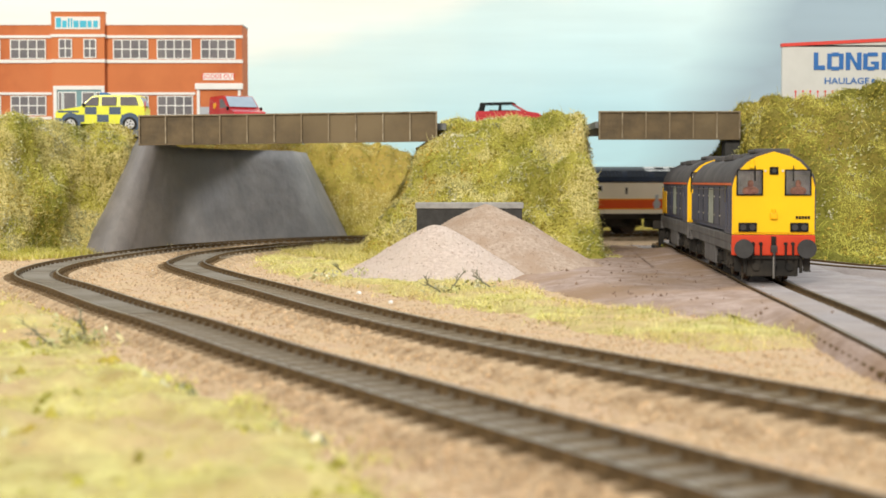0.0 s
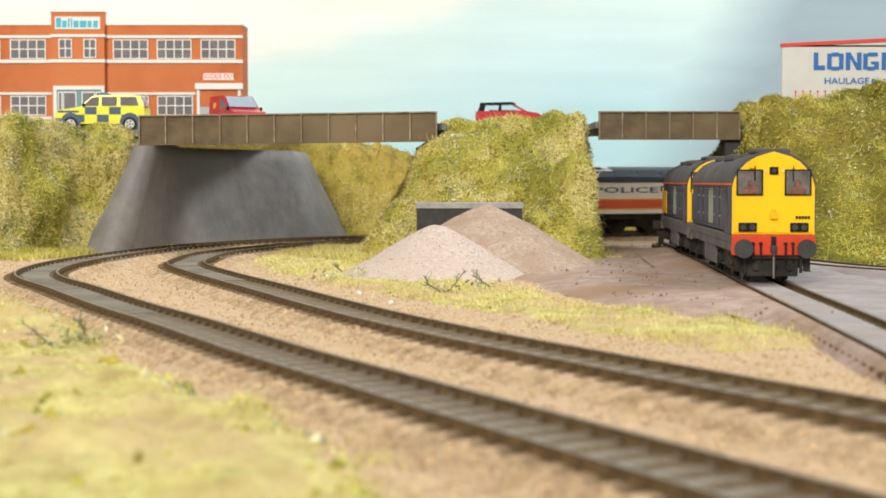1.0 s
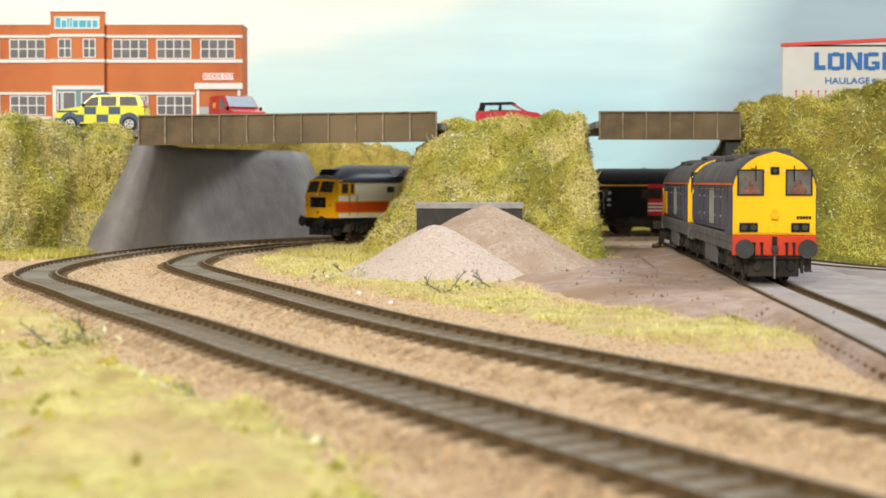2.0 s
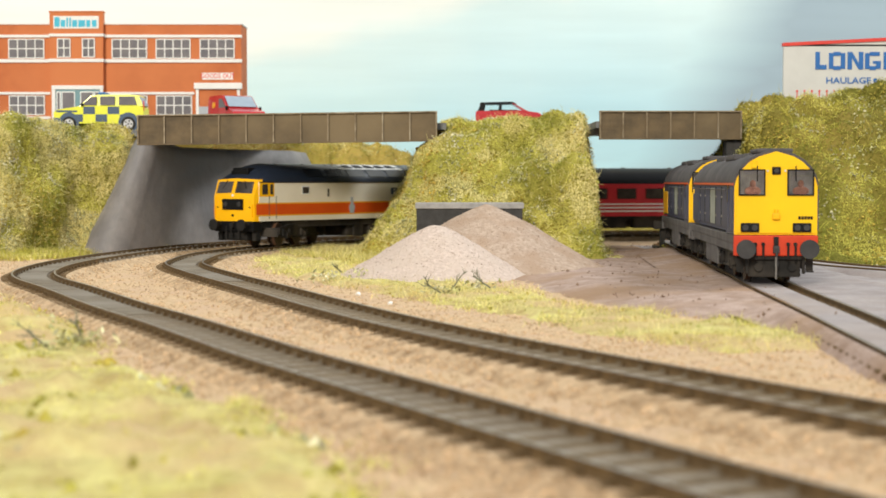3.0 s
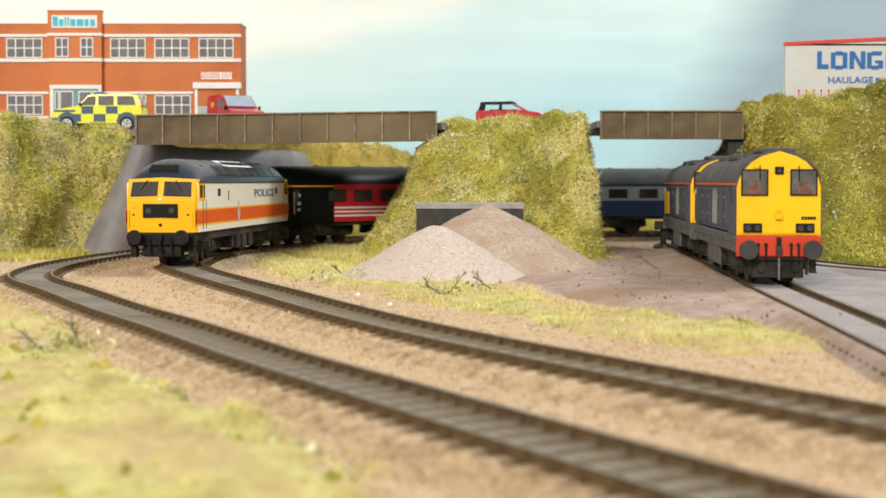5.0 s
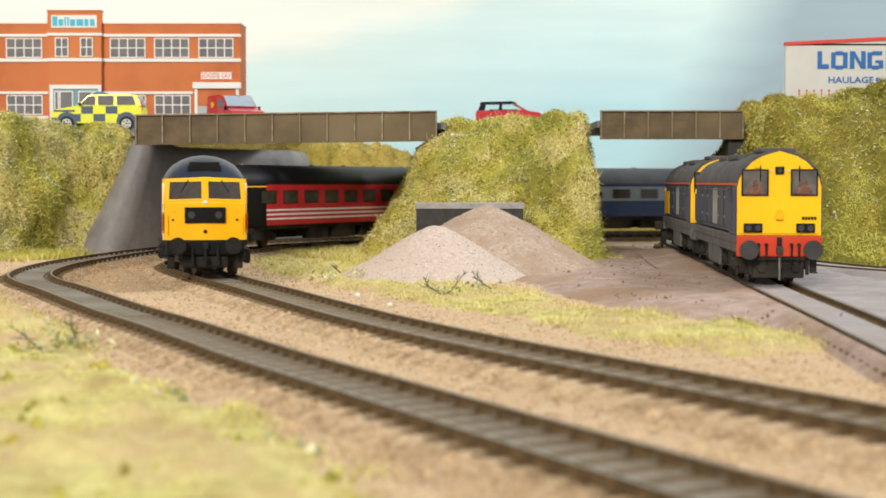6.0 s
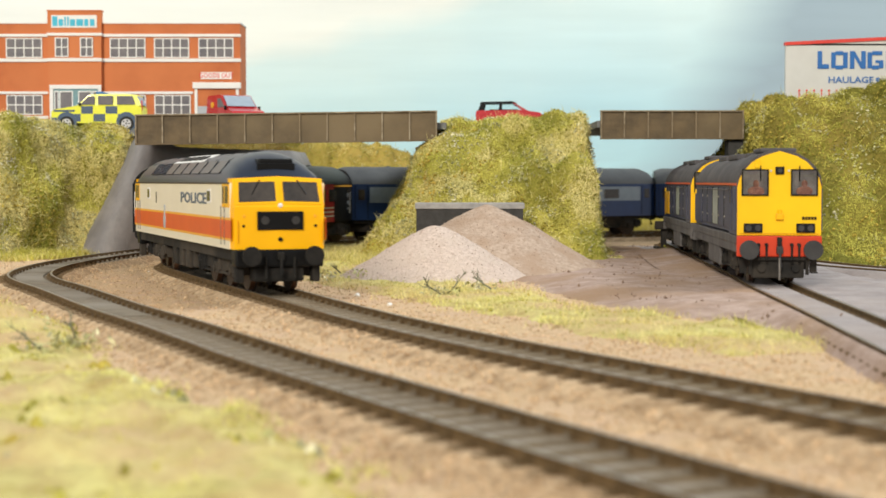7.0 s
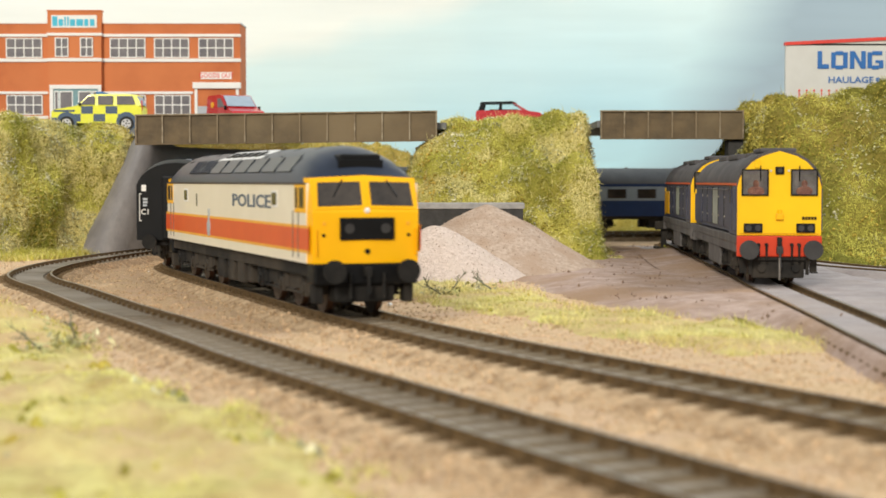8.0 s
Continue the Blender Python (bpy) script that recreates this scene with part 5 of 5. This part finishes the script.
def patrol_car():
    e = empty("patrol_car", at(-223, 1050, 72.4, 2))
    e.scale = (0.93, 1, 0.93)
    tagged(e, "yellow and blue chequered off-road patrol car on the bank top", "car")
    K = 0.98
    low = [(-30.8, 6.5), (-31.2, 12.4), (-29.6, 14.6), (-14, 17.2), (-10, 17.6), (28, 17.6), (30.8, 16.5), (30.8, 6.5), (25, 5.2), (-24, 5.2)]
    b = B()
    shell(low, 12.4, lambda z: 0.0, b)
    body = part("body", b, LIME, e, "lime yellow body")
    cabp = [(-14, 17.1), (-5.5, 24.8), (2, 25.4), (20, 25.6), (28.0, 24.8), (30.4, 17.4)]
    b = B()
    shell(cabp, 11.6, lambda z: 0.10 * (z - 17.4) / 8, b)
    cab = part("cabin", b, LIME, e)
    for sd in (-1, 1):
        for pts in ([(-11.5, 18.0), (-5.6, 23.6), (-1.5, 23.9), (-1.5, 18.0)], [(1.0, 18.0), (1.0, 24.0), (11.0, 24.1), (11.0, 18.0)], [(14.0, 18.2), (14.0, 24.0), (24.5, 24.0), (26.4, 18.2)]):
            b = B()
            y = sd * 11.5
            prism(b, pts, y - 0.9, y + 0.45)
            part("side_window", b, WGLASS, cab)
        for i in range(5):
            for j in range(2):
                if (i + j) % 2 == 0:
                    b = B()
                    x = -19 + i * 8.4
                    box(b, x, x + 8.0, sd * 12.4, sd * 12.55, 6.4 + j * 5.4, 11.6 + j * 5.4)
                    part("blue_check", b, NAVY, body, "dark blue check")
        for x in (-20.5, 20.5):
            b = B()
            cyl(b, (x, sd * 12.2, 6.0), 7.0, 1.3, "y", 24)
            part("wheel_arch", b, NAVY, body)
        for x in (-20.5, 20.5):
            wheel(e, x, sd * 11.6, 5.0, 5.0, 3.6)
    b = B()
    loft(b, [[(-14.2, y, 17.8), (-6.8, y * 0.92, 24.2), (-6.4, y * 0.92, 24.2), (-13.6, y, 17.6)] for y in (-10.4, 10.4)])
    part("windscreen", b, WGLASS, cab)
    b = B()
    box(b, -32.0, -26.8, -12.5, 12.5, 4.6, 9.6, 0.8)
    part("bumper", b, NAVY, body)
    b = B()
    box(b, 30.6, 31.1, -11.6, -9.2, 14, 21, 0.2)
    part("tail_lamp", b, SIGNRED, body)
    b = B()
    loft(b, [[(27.6, y, 24.0), (30.3, y * 1.02, 18.0), (31.0, y * 1.02, 18.0), (28.3, y, 24.0)] for y in (-10.9, 9.6)])
    # opaque pale grey stands in for a reflection on this pane
    part("rear_window", b, BANDGREY, cab, "rear window coloured pale for its reflection")
    b = B()
    box(b, -31.6, -30.6, -11.4, -7.6, 11.0, 13.6, 0.3)
    part("headlight", b, LAMPG, body)
    b = B()
    box(b, -29.6, -15.0, -12.55, -12.3, 13.0, 14.4, 0.1)
    part("bonnet_stripe", b, NAVY, body)
    for k in (-1, 1):
        b = B()
        box(b, -12.2, -10.6, k * 12.2, k * 14.2, 17.2, 19.2, 0.3)
        part("mirror", b, SATIN, body)
    b = B()
    box(b, -1, 4, -9, 9, 25.4, 27.2, 0.6)
    part("light_bar", b, SIGNBLUE, cab, "blue roof light bar")
    return e


patrol_car()


def red_van():
    e = empty("mail_van", at(-141, 1094, 72.2, -58))
    tagged(e, "red delivery van standing behind the bridge parapet", "van")
    prof = [(-21, 4), (-21, 24), (-19.5, 26), (-1, 26.2), (2, 25.6), (11, 17.2), (20.4, 14.5), (22, 12), (22, 4)]
    b = B()
    shell(prof, 12.0, lambda z: 0.10 * max(0, z - 13) / 13, b)
    body = part("body", b, CARRED, e, "red van body")
    for sd in (-1, 1):
        b = B()
        prism(b, [(-2.5, 17.6), (-2.5, 23.6), (2.0, 23.6), (8.6, 17.6)], sd * 11.3, sd * 11.75)
        part("cab_window", b, WGLASS, body)
        b = B()
        cyl(b, (-11, sd * 11.5, 19.5), 2.0, 0.8, "y", 14)
        part("crest", b, AMBER, body, "small gold crest")
        for x in (-13, 14):
            wheel(e, x, sd * 10.6, 4.2, 4.2, 3.0)
        b = B()
        box(b, 11.2, 12.6, sd * 11.6, sd * 13.2, 15.6, 18.2, 0.3)
        part("mirror", b, SATIN, body)
    b = B()
    plate(b, [(10.9, -10.4, 17.9), (10.9, 10.4, 17.9), (3.2, 9.8, 25.1), (3.2, -9.8, 25.1)], 0.45)
    # reflection put in as flat pale grey, not mirrored by the glass
    part("windscreen", b, BANDGREY, body, "windscreen coloured pale for its reflection")
    return e


red_van()


def red_car():
    e = empty("hatchback", at(46.5, 1128, 76.5, -2))
    tagged(e, "small red hatchback with dark roof and glazing on the hilltop", "car")
    low = [(-23, 4.5), (-23.6, 9), (-23, 12.4), (9, 12.8), (20, 11.2), (23.4, 9.2), (23.6, 4.5)]
    b = B()
    shell(low, 10.8, lambda z: 0.0, b)
    body = part("body", b, CARRED, e, "glossy red body")
    b = B()
    shell([(-20.6, 17.1), (-19.8, 18.4), (2.0, 18.9), (5.0, 17.6)], 9.4, lambda z: 0.0, b)
    rf = part("roof", b, SATIN, e, "black roof")
    b = B()
    box(b, -14, 6, -6.5, 6.5, 11, 13.4, 0.6)
    part("seat", b, SATIN, e)
    for sd in (-1, 1):
        for pts in ([(-22.0, 12.4), (-20.0, 17.4), (-16.6, 17.4), (-17.6, 12.4)], [(-7.6, 12.4), (-7.0, 17.6), (-5.2, 17.6), (-5.2, 12.4)], [(3.2, 17.7), (12.6, 12.4), (11.0, 12.4), (1.8, 17.7)]):
            b = B()
            prism(b, pts, sd * 9.0, sd * 9.9)
            part("pillar", b, CARRED if pts[0][0] > 0 else SATIN, rf)
        b = B()
        prism(b, [(-17.6, 12.5), (-16.6, 17.5), (2.0, 17.7), (11.0, 12.5)], sd * 9.3, sd * 9.4)
        part("side_window", b, CLEAR, rf, "clear side glazing")
        for x in (-14.5, 15.5):
            wheel(e, x, sd * 9.6, 4.0, 4.0, 2.6)
        b = B()
        cyl(b, (21.6, sd * 8.0, 10.2), 1.5, 1.2, "x", 14)
        part("headlight", b, LAMPG, body)
    b = B()
    box(b, -24.2, 24.2, -10.9, 10.9, 3.6, 5.2, 0.4)
    part("sill", b, WHITE, body)
    return e


red_car()


# ---- yard surface, grass verges, scatter ----
def depth_in(poly, x, y):
    """How far points lie inside a plot, negative outside."""
    P = np.array(poly, float)
    Q = np.roll(P, -1, axis=0)
    d = Q - P
    x, y = np.atleast_1d(np.asarray(x, float)), np.atleast_1d(np.asarray(y, float))
    t = np.clip(((x[:, None] - P[:, 0]) * d[:, 0] + (y[:, None] - P[:, 1]) * d[:, 1]) / (d ** 2).sum(1), 0, 1)
    e = np.sqrt(((P[:, 0] + t * d[:, 0] - x[:, None]) ** 2 + (P[:, 1] + t * d[:, 1] - y[:, None]) ** 2).min(1))
    up = (P[:, 1] > y[:, None]) != (Q[:, 1] > y[:, None])
    with np.errstate(divide="ignore", invalid="ignore"):
        cross = up & (x[:, None] < d[:, 0] * (y[:, None] - P[:, 1]) / np.where(d[:, 1] == 0, 1e-9, d[:, 1]) + P[:, 0])
    return np.where(cross.sum(1) % 2 == 1, e, -e)


def moss(x, y):
    """Low humps of moss and turf."""
    return 3.2 * max(0.0, nz(x, y, 0.06, 3)) + 1.2 * max(0.0, nz(x + 70, y, 0.16, 2))


def patch(name, label, poly, height, material, step=4.0, cat="ground", humps=0.0):
    """A thin ground cover that runs out to nothing at its ragged edge."""
    xs, ys = [p[0] for p in poly], [p[1] for p in poly]
    gx, gy = np.arange(min(xs) - 12, max(xs) + 12, step), np.arange(min(ys) - 12, max(ys) + 12, step)
    X, Y = np.meshgrid(gx, gy)
    E = depth_in(poly, X.ravel(), Y.ravel())
    verts, n = [], len(gx)
    for x, y, e in zip(X.ravel(), Y.ravel(), E):
        e = e + 6 * nz(x, y, 0.05)
        verts.append((x, y, ground_z(x, y) + min(height, -0.5 + 0.16 * e) + (humps * moss(x, y) * step01(e, 0, 12) if humps else 0)))
    faces = [(j * n + i, j * n + i + 1, (j + 1) * n + i + 1, (j + 1) * n + i) for j in range(len(gy) - 1) for i in range(n - 1) if E[j * n + i] > -14]
    ob = raw(name, verts, faces, material)
    for q in ob.data.polygons:
        q.use_smooth = True
    return tagged(ob, label, cat, kind="structure")


VERGE = [(-117, 985), (-74, 936), (-23, 792), (4, 737), (38, 644), (59, 540), (91, 508), (110, 470), (101, 418), (74, 410), (57, 441), (36, 480), (13, 548), (-18, 614), (-43, 671), (-75, 750), (-100, 850)]
FORE = [(-240, 760), (-200, 640), (-158, 573), (-133, 537), (-106, 477), (-85, 400), (-62, 352), (-39, 310), (-21, 270), (-8, 229), (0, 190), (-90, 180), (-240, 500)]
MUDDY = [(118, 1120), (145, 1034), (133, 716), (100, 599), (71, 640), (37, 705), (-6, 760), (-46, 870), (-34, 957), (60, 1000)]
YARD = [(30, 745), (95, 861), (130, 759), (132, 690), (126, 460), (113, 395), (105, 455), (93, 505), (61, 540), (39, 650)]
GREY = [(110, 1100), (180, 1100), (262, 760), (240, 560), (128, 380), (112, 372), (110, 440), (119, 560), (128, 690), (133, 820)]


def hard_standing(name, label, line, s0, s1, near, flat, far, material, fall=4.4):
    """Yard surface packed up level with a rail, falling away to the loose ground at its far side."""
    side = np.sign(far)
    offs = np.r_[near, near, np.linspace(near, far, 16)[1:]]
    ss = np.arange(s0, s1, 4.0)
    v = []
    for q in ss:
        for i, o in enumerate(offs):
            out = step01(q, s1 - 260, s1 - 120)
            o = near + (o - near) * (1 - 0.72 * out)
            x, y = line.off(q, o)
            drop = (fall + (4.4 - fall) * out) * step01(side * o, side * (flat + (near - flat) * out), side * (far + (near - far) * 0.72 * out)) + 3.6 * step01(q, s1 - 60, s1)
            z = -5.0 if i == 0 else -0.75 - drop + (0.6 * nz(x, y, 0.05) + 0.25 * nz(x, y, 0.2, 2)) * min(1, abs(o - near) / 6)
            v.append((x, y, z))
    m = len(offs)
    f = [(j * m + i, j * m + i + 1, (j + 1) * m + i + 1, (j + 1) * m + i) for j in range(len(ss) - 1) for i in range(m - 1)]
    ob = raw(name, v, f, material)
    for q in ob.data.polygons:
        q.use_smooth = True
    return tagged(ob, label, "ground", kind="structure")


hard_standing("yard_grit", "pale grey grit packed level with the siding rail", SIDING, 120, SIDING.length - 2, 9.9, 40, 56, GREYGRIT)
hard_standing("yard_grit_edge", "grey grit packed against the far sunken rail", FARLINE, 0, FARLINE.length - 1, -9.9, -26, -44, GREYGRIT)
hard_standing("yard_earth", "mauve-brown earth packed against the siding rail", SIDING, 120, SIDING.length - 60, -9.9, -13, -34, MAUVE, 1.9)
patch("grey_yard", "grey grit yard round the sunken sidings", GREY, 1.5, GREYGRIT)
patch("bare_earth", "bare mauve-brown earth of the yard", YARD, 3.3, MAUVE)
patch("trodden_mud", "trodden brown mud behind the gravel", MUDDY, 1.6, MAUVE)


def tufts(poly, count, seed, fade, f=0.05, cut=-0.2, humps=1.0):
    """Places on the ground in and round a plot, thinning out over its ragged edge."""
    rs = np.random.RandomState(seed)
    P = np.array(poly, float)
    lo, hi = P.min(0) - fade, P.max(0) + fade
    q = lo + rs.rand(count, 2) * (hi - lo)
    E = depth_in(poly, q[:, 0], q[:, 1])
    ok = E > -2 * fade
    q, E = q[ok], E[ok]
    out = []
    for (x, y), e in zip(q.tolist(), E.tolist()):
        e += fade * 0.9 * nz(x, y, 0.06, 2)
        if rs.rand() < step01(e, -fade * 0.5, fade) and noise.noise(Vector((x * f, y * f, seed * 1.7))) > cut:
            out.append((x, y, ground_z(x, y) + 0.3 + humps * moss(x, y) * step01(e, 0, 12)))
    return np.array(out)


patch("verge", "pale mossy ground under the trackside grass", VERGE, 0.9, PALETURF, 4.0, humps=0.8)
patch("front_verge", "pale mossy ground under the foreground grass", FORE, 0.9, PALETURF, 3.0, humps=1.5)
grass("verge_grass", "pale lime static grass beside the track", tufts(VERGE, 110000, 31, 9, 0.05, 0.02), PALEBLADE, 1.0, 3.4, 1.6, 0.13)
grass("dry_verge_grass", "straw static grass beside the track", tufts(VERGE, 45000, 32, 14, 0.06, -0.1), DRYBLADE, 1.2, 4.2, 1.6, 0.13)
grass("green_verge_grass", "olive static grass beside the track", tufts(VERGE, 40000, 37, 8, 0.07, 0.08), GREENBLADE, 1.0, 3.0, 1.6, 0.13)
grass("foreground_grass", "pale lime and straw static grass in the foreground", tufts(FORE, 190000, 33, 14, 0.06, 0.06, 1.5), PALEBLADE, 0.8, 2.6, 1.8, 0.12)
grass("dry_foreground_grass", "straw static grass in the foreground", tufts(FORE, 70000, 34, 16, 0.09, 0.0, 1.5), DRYBLADE, 0.8, 2.6, 1.8, 0.12)
grass("green_foreground_grass", "olive static grass patches in the foreground", tufts(FORE, 80000, 38, 10, 0.08, 0.12, 1.5), BLADE, 0.8, 2.6, 1.8, 0.12)
FOOT = [(-112, 985), (-70, 1075), (-20, 1130), (0, 960), (-20, 810), (-60, 900)]
grass("bank_foot_grass", "dry static grass at the foot of the bank", tufts(FOOT, 30000, 35, 10, 0.05, -0.3), DRYBLADE, 2.0, 6.0, 1.3, 0.2)
grass("olive_foot_grass", "olive static grass at the foot of the bank", tufts(FOOT, 22000, 39, 10, 0.05, -0.1), BLADE, 1.5, 5.0, 1.3, 0.2)
LEFTFOOT = [(-400, 890), (-240, 900), (-216, 925), (-212, 965), (-240, 985), (-400, 990)]
grass("left_foot_grass", "straw and olive grass below the road embankment", tufts(LEFTFOOT, 34000, 36, 10, 0.05, -0.3), BLADE, 1.5, 5.0, 1.3, 0.2)
grass("straw_foot_grass", "straw grass below the road embankment", tufts(LEFTFOOT, 20000, 40, 14, 0.05, -0.1), DRYBLADE, 1.5, 5.0, 1.3, 0.2)
pl = np.vstack([tufts(VERGE, 900, 41, 6), tufts(FORE, 1500, 42, 6, 0.06, 0.1)])
clumps("verge_scatter", "grey-green scatter crumbs in the grass", pl + (0, 0, 0.4), OLIVE, 0.3, 0.9, 3)
clumps("moss_lump", "olive and ochre moss lumps in the foreground", tufts(FORE, 6000, 43, 4, 0.045, 0.2, 1.5), OLIVE, 0.5, 2.0, 5)
clumps("dark_moss_lump", "dark grey-green moss crumbs in the foreground", tufts(FORE, 7000, 45, 4, 0.03, 0.26, 1.5), CLUMP, 0.5, 1.7, 8)
clumps("pale_moss_lump", "pale lime moss lumps in the foreground", tufts(FORE, 5000, 44, 4, 0.04, 0.12, 1.5), PALEBLADE, 0.3, 1.1, 6)


# grit lying loose on the ground
def loose_grit():
    rs = np.random.RandomState(77)
    n = 52000
    d = 190 + 780 * rs.rand(n) ** 1.3
    x = (rs.rand(n) * 2 - 1) * 0.31 * d
    keep = []
    lines = np.vstack([INNER.q[::6], OUTER.q[::6]])
    m = np.concatenate([np.sqrt(((x[i:i + 4000, None] - lines[:, 0]) ** 2 + (d[i:i + 4000, None] - lines[:, 1]) ** 2).min(1)) for i in range(0, n, 4000)])
    for xi, di, edge in zip(x.tolist(), d.tolist(), m.tolist()):
        if edge > 12.5:
            keep.append((xi, di, ground_z(xi, di) + max(0, min(2.4, (27 - edge) * 0.2)) + 0.1))
    ob = clumps("ballast_grit", "loose tan ballast grit over the ground", np.array(keep), GRIT, 0.16, 0.52, 9)
    return ob


loose_grit()


def stone(x, y, r, material, label):
    b = B()
    bmesh.ops.create_icosphere(b, subdivisions=2, radius=r)
    for v in b.verts:
        v.co *= 1 + 0.35 * noise.noise(v.co * (1.2 / r) + Vector((x, y, 0)))
        v.co.z *= 0.75
    ob = part("stone", b, material)
    ob.matrix_world = at(x, y, -4.2 + r * 0.3)
    tagged(ob, label, "stone", group="loose stones")


for x, y, r in ((-78, 671, 1.4), (-33, 620, 1.0), (-19, 573, 0.9), (-141, 773, 1.0), (-36, 768, 1.2)):
    stone(x, y, r, WHITE, "small white stone lying by the track")
for x, y, r in ((18, 412, 1.5), (61, 314, 1.6), (6, 429, 1.1), (52, 330, 1.0), (44, 344, 1.1)):
    stone(x, y, r, HEAP, "pale tan stone lying at the sleeper ends")


def twig(x, y, n, seed, size):
    """A small dead branch lying in the grass."""
    rs = random.Random(seed)
    b = B()

    def limb(p, d, length, r, depth):
        q = p + d * length
        m = d.to_track_quat("Z", "Y").to_matrix().to_4x4()
        m.translation = (p + q) / 2
        bmesh.ops.create_cone(b, cap_ends=True, segments=5, radius1=r, radius2=r * 0.6, depth=length * 1.05, matrix=m)
        if depth:
            for _ in range(3):
                dd = (d + Vector((rs.uniform(-1, 1), rs.uniform(-1, 1), rs.uniform(-0.4, 0.8)))).normalized()
                limb(p + d * length * rs.uniform(0.4, 1.0), dd, length * 0.6, r * 0.6, depth - 1)
    limb(Vector((0, 0, 0.6)), Vector((rs.uniform(-1, 1), rs.uniform(-0.4, 0.4), 0.35)).normalized(), size, 0.36, n)
    ob = part("twig", b, TWIG)
    ob.matrix_world = at(x, y, -3.4)
    tagged(ob, "dark dead twig lying in the trackside grass", "twig", group="twigs in the grass")


for i, (x, y, sz) in enumerate(((19, 641, 8), (-1, 612, 8), (4, 640, 6), (-33, 725, 8), (-48, 752, 5), (-103, 410, 8), (-97, 425, 6))):
    twig(x, y, 2, i + 3, sz)


def buffer_stop():
    e = empty("buffer_stop", at(146, 1035, -5, 0))
    tagged(e, "dark timber buffer stop at the end of the siding", "buffer stop")
    for x in (-5.5, 1.5):
        b = B()
        box(b, x, x + 3.2, 0, 4, 0, 17.5, 0.3)
        part("post", b, BLACK, e)
    b = B()
    box(b, -10, 10, -3, 0, 14, 19.5, 0.5)
    part("beam", b, BLACK, e)
    b = B()
    box(b, -9, -6, 0, 14, 0, 3, 0.3)
    part("foot", b, BLACK, e)


buffer_stop()
lt = np.vstack([tufts(YARD, 420, 61, 4, 0.03, 0.0, 0) + (0, 0, 3.2), tufts(MUDDY, 800, 62, 4, 0.03, -0.1, 0) + (0, 0, 1.6)])
clumps("yard_litter", "dark brown crumbs trodden into the yard earth", lt, MUD, 0.2, 0.75, 14)
leaves("yard_leaf", "small dry leaf flakes on the yard earth", lt[::5] + (0, 0, 0.3), MUD, 0.4, 1.1, 15)
sp = np.vstack([np.random.RandomState(70 + i).normal(size=(22, 3)) * (5, 6, 0.8) + (x, y, -2.0) for i, (x, y) in enumerate(((17, 643), (0, 612), (-34, 726), (-101, 412), (-98, 425), (-52, 700)))])
leaves("sprig_leaf", "grey-green leaf flakes round fallen sprigs", sp, CLUMP, 0.6, 1.6, 16)


# ---- the train runs round the inner line ----
FRONT = [(0.0, 1097), (1.5, 1248), (1.7, 1267), (2.8, 1376), (3.5, 1449), (4.0, 1501), (4.5, 1552), (4.7, 1573), (5.8, 1685), (6.5, 1755), (7.0, 1804), (7.5, 1856), (8.0, 1909)]


def front_at(t):
    """How far the locomotive's front has come along the inner line, in mm."""
    return float(np.interp(t, [a for a, _ in FRONT], [b for _, b in FRONT]))


def on_line(s_mid, half):
    a, b = INNER.point(s_mid + half), INNER.point(s_mid - half)
    d = a - b
    c = (a + b) / 2
    return c, math.degrees(math.atan2(d[1], d[0]))


def motions():
    times = [i * 0.2 for i in range(41)]
    back = 0.0
    for thing, half_len, half in [(LOCO, 126.5, 74)] + [(c, 138.8, 97) for c in COACHES]:
        rows, turns = [], {1: [], -1: []}
        for t in times:
            s = front_at(t) - back - half_len
            c, h = on_line(s, half)
            rows.append((t, at(c[0], c[1], 0, h)))
            for sg in (1, -1):
                d = (math.degrees(INNER.heading(s + sg * half)) - h + 180) % 360 - 180
                turns[sg].append((t, at(sg * half, 0, 0, d)))
        walk(thing, rows)
        for ob in thing.children:
            if ob.name.startswith("bogie"):
                walk(ob, turns[1 if ob.location.x > 0 else -1])
                for w in ob.children:
                    # wheels roll with the way gone: 7.2 mm radius
                    x, z = w.location.x, w.location.z
                    walk(w, [(i / 15, pose(x, 0, z, 0, math.degrees((front_at(i / 15) - FRONT[0][1]) / 7.2), 0)) for i in range(121)])
        back += 2 * half_len


motions()
